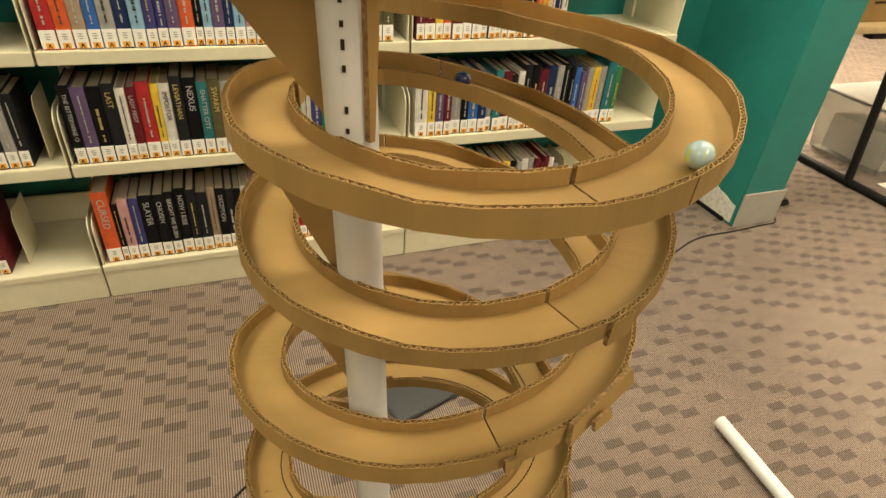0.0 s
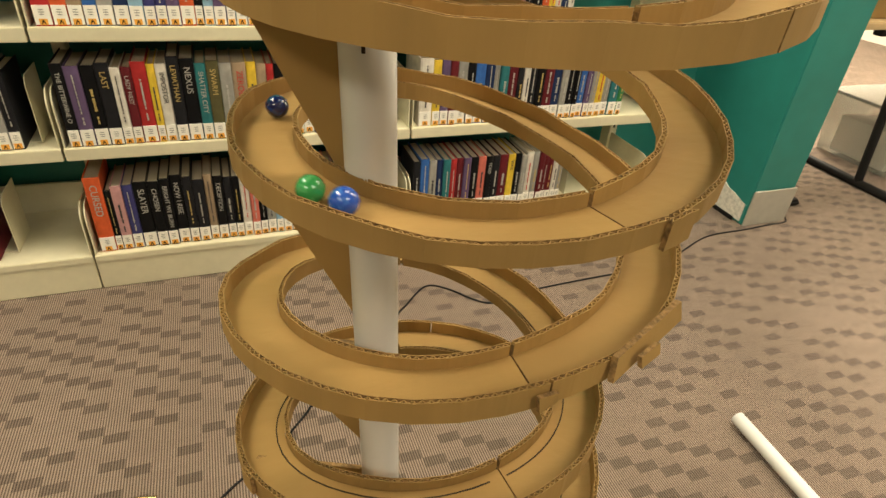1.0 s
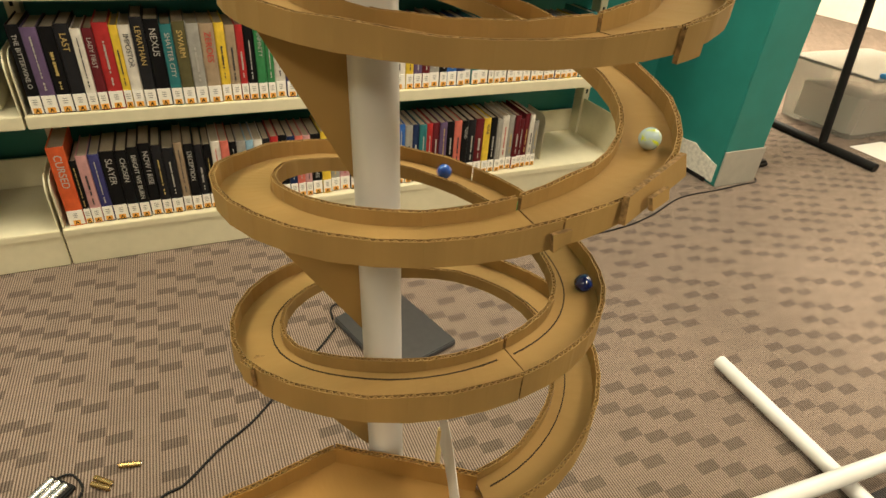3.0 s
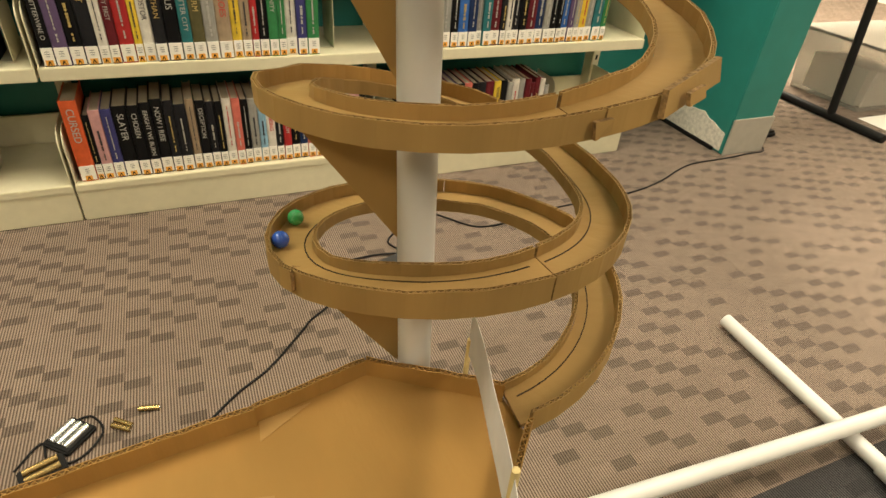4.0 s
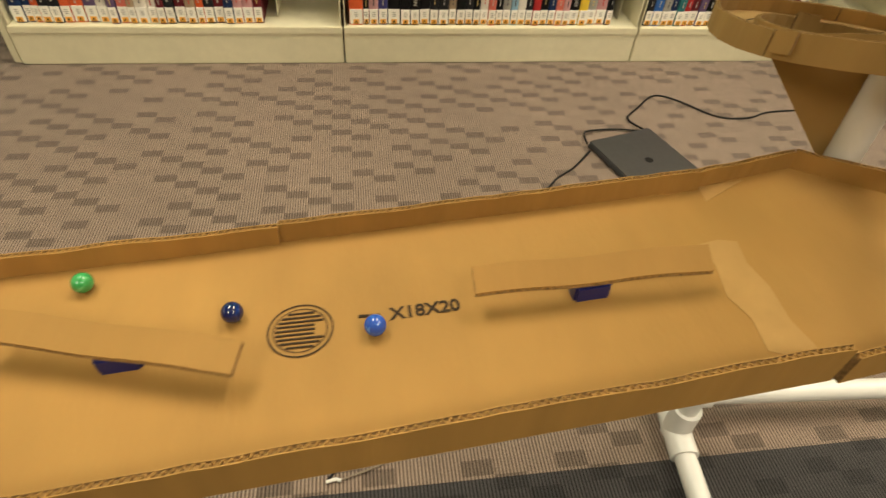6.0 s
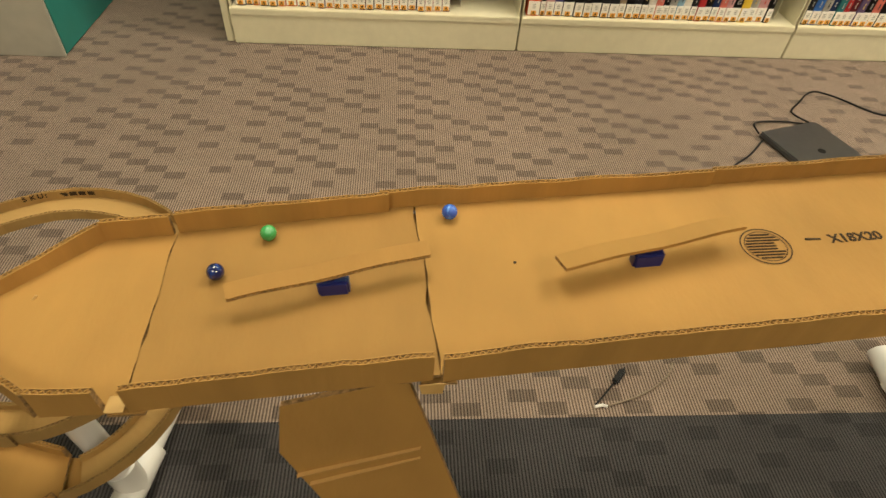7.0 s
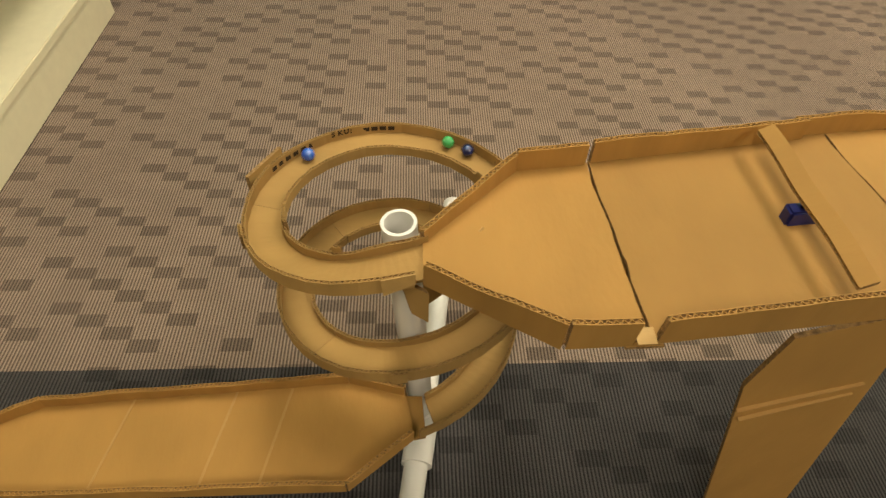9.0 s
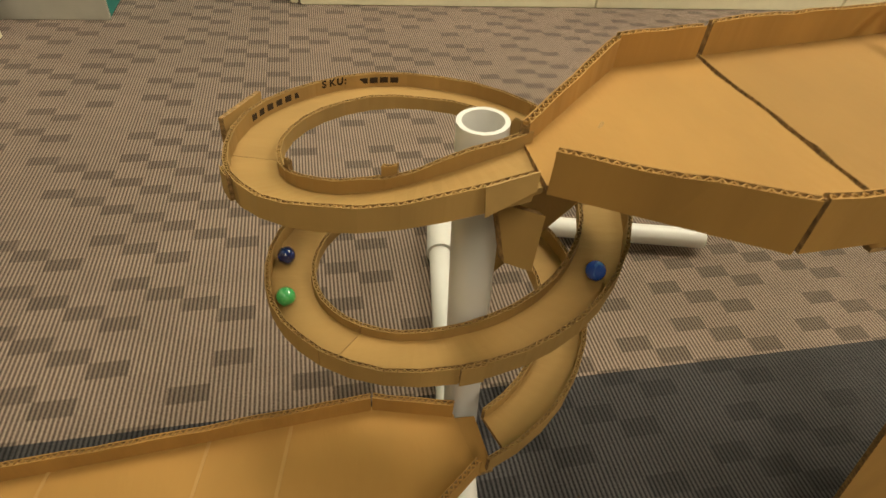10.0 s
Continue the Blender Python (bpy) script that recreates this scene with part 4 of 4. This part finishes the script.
# ---------- columns ----------
col = finish("column", box(1.84, 2.05, 1.455, 2.0, 0, 2.9, 0.004), TEAL)
tagged(col, "square teal painted column with a damaged plaster foot", "column", kind="structure")
part("foot_plate", box(1.838, 2.052, 1.445, 1.4525, 0.0, 0.15, 0.002), GREY_PLATE, col, "grey metal foot plate")
bm = bmesh.new()
loop = [(1.47, 0.012), (1.86, 0.02)]
for k in range(13):
    f = k / 12
    loop.append((1.86 - 0.39 * f, 0.075 + 0.05 * math.sin(f * 3.0) + 0.018 * noise.noise(Vector((k * 0.7, 3, 1)))))
vs = [bm.verts.new((1.8355, y, z)) for y, z in loop]
ve = [bm.verts.new((1.8395, y, z)) for y, z in loop]
bm.faces.new(vs)
for i in range(len(vs)):
    bm.faces.new((vs[i], vs[(i + 1) % len(vs)], ve[(i + 1) % len(vs)], ve[i]))
part("bare_plaster", bm, PLASTER, col, "chipped white bare plaster")
part("broken_skirting", box(1.828, 1.838, 1.5, 1.84, 0.0, 0.016, 0.002), BLACK, col)
foot = finish("rubber_door_stop", box(2.13, 2.23, 1.53, 1.6, 0, 0.03, 0.01), BLACK)
tagged(foot, "black rubber foot on the carpet beside the column", "door stop")
col2 = finish("column_west", box(-2.4, -1.79, 1.48, 1.95, 0, 2.9, 0.004), TEAL)
tagged(col2, "teal painted column corner with a pale skirting plate", "column", kind="structure")
part("foot_plate", box(-2.4, -1.788, 1.468, 1.4775, 0.0, 0.2, 0.002), GREY_PLATE, col2, "pale grey foot plate")

# ---------- folding table with box and bin ----------
table = empty("folding_table", "folding table with a pale wood top and black steel legs", "table")
part("tabletop", box(2.2, 3.9, 1.62, 2.12, 0.7, 0.728, 0.004), WOOD, table)
part("apron", box(2.5, 3.6, 1.7, 1.74, 0.655, 0.7, 0.003), BLACK, table)
part("foot_bar", tube([(2.69, 1.36, 0.018), (2.69, 1.92, 0.018)], 0.02, 12), BLACK, table, smooth=True)
part("leg_post", tube([(2.69, 1.63, 0.02), (2.69, 1.7, 0.7)], 0.019, 12), BLACK, table, smooth=True)
part("foot_bar", tube([(3.6, 1.36, 0.018), (3.6, 1.92, 0.018)], 0.02, 12), BLACK, table, smooth=True)
part("leg_post", tube([(3.6, 1.63, 0.02), (3.6, 1.7, 0.7)], 0.019, 12), BLACK, table, smooth=True)
cb = empty("cardboard_box", "closed brown cardboard box with handwriting on its side", "box")
part("box_body", box(2.28, 2.7, 1.68, 2.0, 0.7285, 0.98, 0.004), CARD, cb)
for k in range(3):
    part("handwriting_bar", box(2.38 + 0.05 * k, 2.42 + 0.05 * k, 1.677, 1.6795, 0.84, 0.86), INK, cb)
part("printed_bar", box(2.4, 2.5, 1.677, 1.6795, 0.8, 0.806), INK, cb)
bin_ = empty("storage_bin", "clear plastic storage bin with a blue-handled lid", "bin")
bm = bmesh.new()
sweep([[(2.92 - e, 1.66 - e, z), (3.45 + e, 1.66 - e, z), (3.45 + e, 2.05 + e, z), (2.92 - e, 2.05 + e, z)] for e, z in ((0.0, 0.003), (0.03, 0.3))], bm)
part("tub", bm, CLEAR, bin_)
part("rim", box(2.875, 3.495, 1.615, 2.095, 0.3, 0.315, 0.004), CLEAR, bin_)
part("lid_handle", box(2.93, 3.12, 1.6, 1.66, 0.315, 0.335, 0.005), BLUE_PLASTIC, bin_, "blue plastic lid handle")
part("papers", box(2.96, 3.4, 1.7, 2.0, 0.02, 0.2), LABEL_WHITE, bin_)
paper = finish("paper_sheet", box(2.86, 3.1, 1.42, 1.6, 0.0005, 0.0025), LABEL_WHITE)
tagged(paper, "loose white sheet of paper on the carpet under the table", "paper")

# ---------- laptop ----------
LAP = Matrix.Translation((0.345, 1.03, 0)) @ pose(0, 0, 0, 0, 0, -73)
lap = empty("laptop", "closed dark grey laptop lying on the carpet behind the spiral", "laptop", m=LAP)
part("base", box(-0.125, 0.125, -0.1, 0.1, 0.003, 0.012, 0.003), LAPTOP, lap)
part("lid", box(-0.125, 0.125, -0.1, 0.1, 0.0125, 0.019, 0.003), LAPTOP, lap)
part("logo_disc", tube([(0, 0, 0.0188), (0, 0, 0.0194)], 0.011, 16), BLACK, lap)


def cable(points, name, label, r=0.0028, material=None, group=""):
    ob = finish(name, tube(smooth_path([(x, y, z) for x, y, z in points], 8), r, 8), material or BLACK, smooth=True)
    return tagged(ob, label, "cable", group)


cable([(0.21, 1.09, 0.008), (0.15, 1.03, 0.003), (0.093, 0.987, 0.003), (0.073, 0.963, 0.003), (-0.017, 0.869, 0.003), (-0.091, 0.817, 0.003), (-0.159, 0.757, 0.003), (-0.209, 0.731, 0.003), (-0.26, 0.6, 0.003), (-0.23, 0.48, 0.003), (-0.2, 0.417, 0.003), (-0.1, 0.41, 0.003), (0.03, 0.42, 0.003)], "power_cable", "thin black cable running from the laptop under the chute")
cable([(0.4, 1.17, 0.01), (0.37, 1.24, 0.006), (0.42, 1.3, 0.003), (0.5, 1.37, 0.003), (0.562, 1.342, 0.003), (0.646, 1.251, 0.003), (0.74, 1.24, 0.003), (0.822, 1.269, 0.003), (1.0, 1.28, 0.003), (1.246, 1.291, 0.003), (1.42, 1.33, 0.003), (1.629, 1.411, 0.003), (1.82, 1.42, 0.003), (1.97, 1.43, 0.003), (2.06, 1.44, 0.003), (2.07, 1.52, 0.02)], "power_cable", "thin black cable running across the carpet to the column")
cable([(0.21, 1.12, 0.012), (0.22, 1.17, 0.012), (0.27, 1.19, 0.006), (0.33, 1.19, 0.006), (0.38, 1.18, 0.006)], "power_cable", "short loop of black cable behind the laptop")
cable([(-0.33, 0.2, 0.47), (-0.34, 0.36, 0.12), (-0.346, 0.399, 0.004), (-0.399, 0.341, 0.004), (-0.45, 0.29, 0.004)], "motor_wire", "thin dark motor wire hanging under the chute", 0.0018)
cable([(-0.24, 0.2, 0.475), (-0.25, 0.35, 0.1), (-0.266, 0.401, 0.004), (-0.3, 0.35, 0.004), (-0.36, 0.31, 0.004), (-0.43, 0.288, 0.004)], "motor_wire", "thin pale motor wire hanging under the chute", 0.0015, GREY_WIRE)
sw = finish("inline_switch", box(-0.018, 0.018, -0.006, 0.006, 0, 0.011, 0.003), BLACK, m=Matrix.Translation((-0.395, 0.345, 0.001)) @ pose(0, 0, 0, 0, 0, 48))
tagged(sw, "small black inline switch on the motor wire", "switch")
tip = finish("wire_end", tube([(-0.452, 0.287, 0.004), (-0.437, 0.29, 0.004), (-0.43, 0.287, 0.004)], 0.0028, 8), PVC)
tagged(tip, "white stripped ends of the motor wire", "wire")

# ---------- battery pack and loose batteries ----------
pack = empty("battery_box", "black battery holder with silver cells and a curled lead", "battery holder", m=Matrix.Translation((-0.385, 0.81, 0)) @ pose(0, 0, 0, 0, 0, 48))
part("tray", box(-0.033, 0.033, -0.03, 0.03, 0, 0.012, 0.003), BLACK, pack)
for k in range(3):
    part("cell", tube([(-0.025, -0.016 + 0.016 * k, 0.014), (0.025, -0.016 + 0.016 * k, 0.014)], 0.0068, 12), STEEL, pack, "silver battery cell", smooth=True)
part("lead", tube(smooth_path([(0.03, 0.02, 0.006), (0.05, 0.0, 0.004), (0.03, -0.045, 0.004), (-0.03, -0.05, 0.004), (-0.055, -0.01, 0.004), (-0.03, 0.035, 0.004), (-0.09, 0.03, 0.003)], 6), 0.0022, 8), BLACK, pack, smooth=True)
pack2 = empty("battery_box", "black battery tray holding brass-coloured cells", "battery holder", m=Matrix.Translation((-0.421, 0.745, 0)) @ pose(0, 0, 0, 0, 0, 20))
part("tray", box(-0.036, 0.036, -0.022, 0.022, 0, 0.012, 0.003), BLACK, pack2)
for k in range(2):
    part("cell", tube([(-0.027, -0.009 + 0.018 * k, 0.014), (0.027, -0.009 + 0.018 * k, 0.014)], 0.0065, 12), BRASS, pack2, "brass-coloured battery cell", smooth=True)
for x, y, a in ((-0.253, 0.834, -12), (-0.297, 0.813, -40), (-0.301, 0.802, -35)):
    bt = empty("loose_battery", "loose brass-coloured battery lying on the carpet", "battery", "loose batteries", m=Matrix.Translation((x, y, 0.0055)) @ pose(0, 0, 0, 0, 0, a))
    part("cell", tube([(-0.019, 0, 0), (0.019, 0, 0)], 0.0052, 12), BRASS, bt, smooth=True)
    part("cap", tube([(0.019, 0, 0), (0.021, 0, 0)], 0.002, 8), STEEL, bt)

# ---------- ceiling lights, added out of view ---
def ceiling_light(x, y, watts):
    th = empty("ceiling_light", "unseen flush rectangular ceiling light panel", "ceiling light", "ceiling lights", m=Matrix.Translation((x, y, 2.9)))
    part("frame", box(-0.34, 0.34, -0.64, 0.64, -0.03, 0, 0.004), CEILING, th)
    ld = bpy.data.lights.new("ceiling_lamp", "AREA")
    ld.shape, ld.size, ld.size_y, ld.energy, ld.color = "RECTANGLE", 0.6, 1.2, watts, LAMP_COLOR
    lo = new("ceiling_lamp", ld)
    lo.matrix_basis = pose(x, y, 2.86)


for x, y, watts in LAMPS:
    ceiling_light(x, y, watts)

# ---------- marbles ----------
def glass_marble(name_hue, rgb, swirl, label):
    m = bpy.data.materials.new("marble_" + name_hue)
    m.use_nodes = True
    nt = m.node_tree
    b = nt.nodes["Principled BSDF"]
    b.inputs["Roughness"].default_value = 0.06
    b.inputs["Coat Weight"].default_value = 0.6
    tc = nt.nodes.new("ShaderNodeTexCoord")
    wv = nt.nodes.new("ShaderNodeTexNoise")
    wv.inputs["Scale"].default_value = 90
    wv.inputs["Distortion"].default_value = 1.5
    nt.links.new(tc.outputs["Object"], wv.inputs["Vector"])
    cr = nt.nodes.new("ShaderNodeValToRGB")
    cr.color_ramp.elements[0].position, cr.color_ramp.elements[1].position = 0.54, 0.66
    cr.color_ramp.elements[0].color, cr.color_ramp.elements[1].color = (*rgb, 1), (*swirl, 1)
    nt.links.new(wv.outputs[0], cr.inputs[0])
    nt.links.new(cr.outputs[0], b.inputs["Base Color"])
    bm = bmesh.new()
    bmesh.ops.create_uvsphere(bm, u_segments=28, v_segments=16, radius=RM)
    ob = finish("marble", bm, m, smooth=True)
    return tagged(ob, label, "marble", "racing marbles")


RM = 0.0083
NAVY = glass_marble("navy", (0.006, 0.012, 0.07), (0.01, 0.04, 0.2), "dark navy glass marble rolling on cardboard")
GREEN = glass_marble("green", (0.04, 0.3, 0.08), (0.12, 0.45, 0.16), "bright green glass marble rolling on cardboard")
BLUE = glass_marble("blue", (0.02, 0.08, 0.42), (0.06, 0.2, 0.6), "royal blue glass marble rolling on cardboard")
WHITE = glass_marble("pale", (0.5, 0.64, 0.64), (0.7, 0.8, 0.04), "pale blue-white glass marble with a yellow swirl")


def between(table, t):
    """Smoothly between rows (t, values...)."""
    if t <= table[0][0]:
        return table[0][1:]
    for i in range(len(table) - 1):
        a, b = table[i], table[i + 1]
        if t <= b[0]:
            f = (t - a[0]) / (b[0] - a[0])
            out = []
            for k in range(1, len(a)):
                d = (b[k] - a[k]) / (b[0] - a[0])
                before = table[i - 1] if i else a
                after = table[i + 2] if i + 2 < len(table) else b
                m0 = (b[k] - before[k]) / (b[0] - before[0]) if i else d
                m1 = (after[k] - a[k]) / (after[0] - a[0]) if i + 2 < len(table) else d
                h = b[0] - a[0]
                out.append((2 * f ** 3 - 3 * f * f + 1) * a[k] + (f ** 3 - 2 * f * f + f) * h * m0 + (3 * f * f - 2 * f ** 3) * b[k] + (f ** 3 - f * f) * h * m1)
            return out
    return table[-1][1:]


def roll(marble, big_rows, chute_rows, small_rows, spin):
    """Key a marble down the tall spiral, along the chute and down the short spiral."""
    rows = []
    n = 150
    for k in range(n + 1):
        t = 10.0 * k / n
        if t <= big_rows[-1][0]:
            s, inset = between(big_rows, t)
            p = BIG.at(s, inset, BIG.deep(s) + RM + 0.0004)
        elif t < chute_rows[0][0]:
            f = (t - big_rows[-1][0]) / (chute_rows[0][0] - big_rows[-1][0])
            s, inset = big_rows[-1][1:]
            p = BIG.at(s, inset, BIG.deep(s) + RM + 0.0004).lerp(P(*chute_rows[0][1:], RM + 0.0004), f)
        elif t <= chute_rows[-1][0] or not small_rows:
            x, y = between(chute_rows, t)
            p = P(x, y, RM + 0.0004)
        elif t < small_rows[0][0]:
            f = (t - chute_rows[-1][0]) / (small_rows[0][0] - chute_rows[-1][0])
            s, inset = small_rows[0][1:]
            p = P(*chute_rows[-1][1:], RM + 0.0004).lerp(SMALL.at(s, inset, SMALL.deep(s) + RM + 0.0004), f)
        else:
            s, inset = between(small_rows, t)
            p = SMALL.at(s, inset, SMALL.deep(s) + RM + 0.0004)
        a = spin * k
        rows.append((t, Matrix.Translation(p) @ Euler((radians(a), radians(a * 0.6), radians(a * 0.3))).to_matrix().to_4x4()))
    walk(marble, rows)


def turn(hub, rows):
    base = hub.matrix_basis.translation.copy()
    keys = []
    for k in range(101):
        t = 0.1 * k
        a = between(rows, t)[0]
        keys.append((t, Matrix.Translation(base) @ pose(0, 0, 0, 0, CHUTE_TILT, 0) @ pose(0, 0, 0, 0, 0, a)))
    walk(hub, keys)


def motions():
    roll(NAVY, [(0, 0.571, 0.0300), (0.5, 0.928, 0.0128), (0.6, 1.011, 0.0160), (1, 1.323, 0.0278), (1.5, 1.651, 0.0295), (1.8, 1.873, 0.0166), (2, 2.024, 0.0187), (2.2, 2.183, 0.0134), (3.3, 3.061, 0.0179), (3.5, 3.180, 0.0128), (4, 3.529, 0.0199), (4.2, 3.645, 0.0181), (4.5, 3.753, 0.0198), (4.8, 3.955, 0.0280)],
         [(4.87, 0.130, 0.215), (5, 0.024, 0.199), (5.1, -0.077, 0.186), (5.4, -0.196, 0.163), (5.5, -0.221, 0.157), (5.6, -0.274, 0.163), (5.7, -0.324, 0.171), (5.8, -0.376, 0.183), (5.9, -0.429, 0.193), (6, -0.479, 0.196), (6.2, -0.583, 0.234), (6.6, -0.779, 0.222), (7.3, -1.091, 0.128), (7.5, -1.159, 0.123), (7.6, -1.167, 0.128)],
         [(7.8, 0.0, 0.028), (8.0, 0.087, 0.028), (8.2, 0.223, 0.015), (8.5, 0.398, 0.015), (8.8, 0.522, 0.015), (9.0, 0.587, 0.015), (9.5, 0.86, 0.02), (9.7, 1.02, 0.03), (10.0, 1.295, 0.016)], 31)
    roll(GREEN, [(0, 0.460, 0.0160), (0.6, 0.831, 0.0169), (0.9, 1.082, 0.0149), (1, 1.159, 0.0168), (1.2, 1.292, 0.0198), (1.6, 1.560, 0.0240), (2, 1.836, 0.0148), (2.2, 2.029, 0.0223), (3.3, 2.899, 0.0285), (3.5, 3.017, 0.0211), (3.9, 3.265, 0.0160), (4.5, 3.672, 0.0184), (4.8, 3.813, 0.0285), (5, 3.968, 0.0220)],
         [(5.1, 0.080, 0.231), (5.4, -0.196, 0.257), (5.5, -0.278, 0.266), (5.6, -0.379, 0.248), (5.7, -0.479, 0.234), (5.9, -0.583, 0.241), (6, -0.599, 0.242), (6.2, -0.635, 0.225), (6.7, -0.839, 0.218), (7.3, -0.998, 0.218), (7.5, -1.093, 0.204), (7.6, -1.103, 0.184), (7.9, -1.177, 0.125)],
         [(8.0, 0.042, 0.021), (8.2, 0.193, 0.015), (8.5, 0.37, 0.015), (8.8, 0.493, 0.015), (9.0, 0.562, 0.015), (9.1, 0.6, 0.015), (9.5, 0.83, 0.018), (9.7, 0.985, 0.028), (10.0, 1.225, 0.015)], 27)
    roll(BLUE, [(0, 0.415, 0.0315), (0.6, 0.805, 0.0194), (0.9, 1.056, 0.0161), (1, 1.133, 0.0186), (1.2, 1.275, 0.0180), (1.6, 1.539, 0.0280), (2, 1.816, 0.0160), (2.2, 1.982, 0.0167), (3.3, 2.789, 0.0265), (3.5, 2.947, 0.0160), (3.9, 3.207, 0.0128), (4.5, 3.645, 0.0192), (5, 3.930, 0.0180), (5.07, 3.972, 0.0240)],
         [(5.12, 0.120, 0.215), (5.4, -0.000, 0.203), (5.5, -0.040, 0.182), (5.6, -0.108, 0.177), (5.7, -0.170, 0.174), (5.8, -0.238, 0.172), (5.9, -0.308, 0.173), (6, -0.374, 0.170), (6.2, -0.461, 0.232), (6.7, -0.641, 0.246), (7.3, -0.838, 0.229), (7.5, -0.943, 0.226), (7.6, -0.981, 0.225), (7.9, -1.062, 0.215), (8, -1.090, 0.202), (8.2, -1.132, 0.158), (8.35, -1.171, 0.128)],
         [(8.5, 0.057, 0.024), (8.8, 0.263, 0.015), (9.0, 0.392, 0.018), (9.1, 0.44, 0.015), (9.4, 0.547, 0.015), (10.0, 0.838, 0.018)], 29)
    roll(WHITE, [(0, -0.090, 0.0151), (0.3, 0.133, 0.0200), (0.5, 0.274, 0.0299), (1, 0.560, 0.0180), (1.5, 0.855, 0.0159), (1.8, 1.076, 0.0128), (2, 1.222, 0.0194), (2.2, 1.306, 0.0231), (3.3, 2.059, 0.0219), (3.5, 2.183, 0.0227), (3.9, 2.438, 0.0323), (4.5, 2.928, 0.0190), (4.8, 3.132, 0.0128), (5, 3.257, 0.0154), (5.1, 3.318, 0.0161), (5.5, 3.600, 0.0160), (6.3, 3.960, 0.0220)],
         [(6.4, 0.120, 0.215), (6.8, -0.010, 0.194), (7.2, -0.144, 0.225), (10, -0.130, 0.250)], [], 23)
    turn(PADDLES[0], [(0, 0), (5.5, 0), (6.0, 0), (6.06, 8), (6.2, 62), (6.5, 125), (7.5, 325), (8.5, 525), (10.0, 825)])
    turn(PADDLES[1], [(0, -1216), (6.0, -16), (6.2, 24), (7.3, 256), (7.5, 293), (8.0, 398), (10.0, 798)])
    turn(PADDLES[2], [(0, 14), (7.3, 14), (8.0, 14), (8.05, 8), (8.2, -38), (8.4, -86), (8.5, -88), (10.0, -88)])


motions()
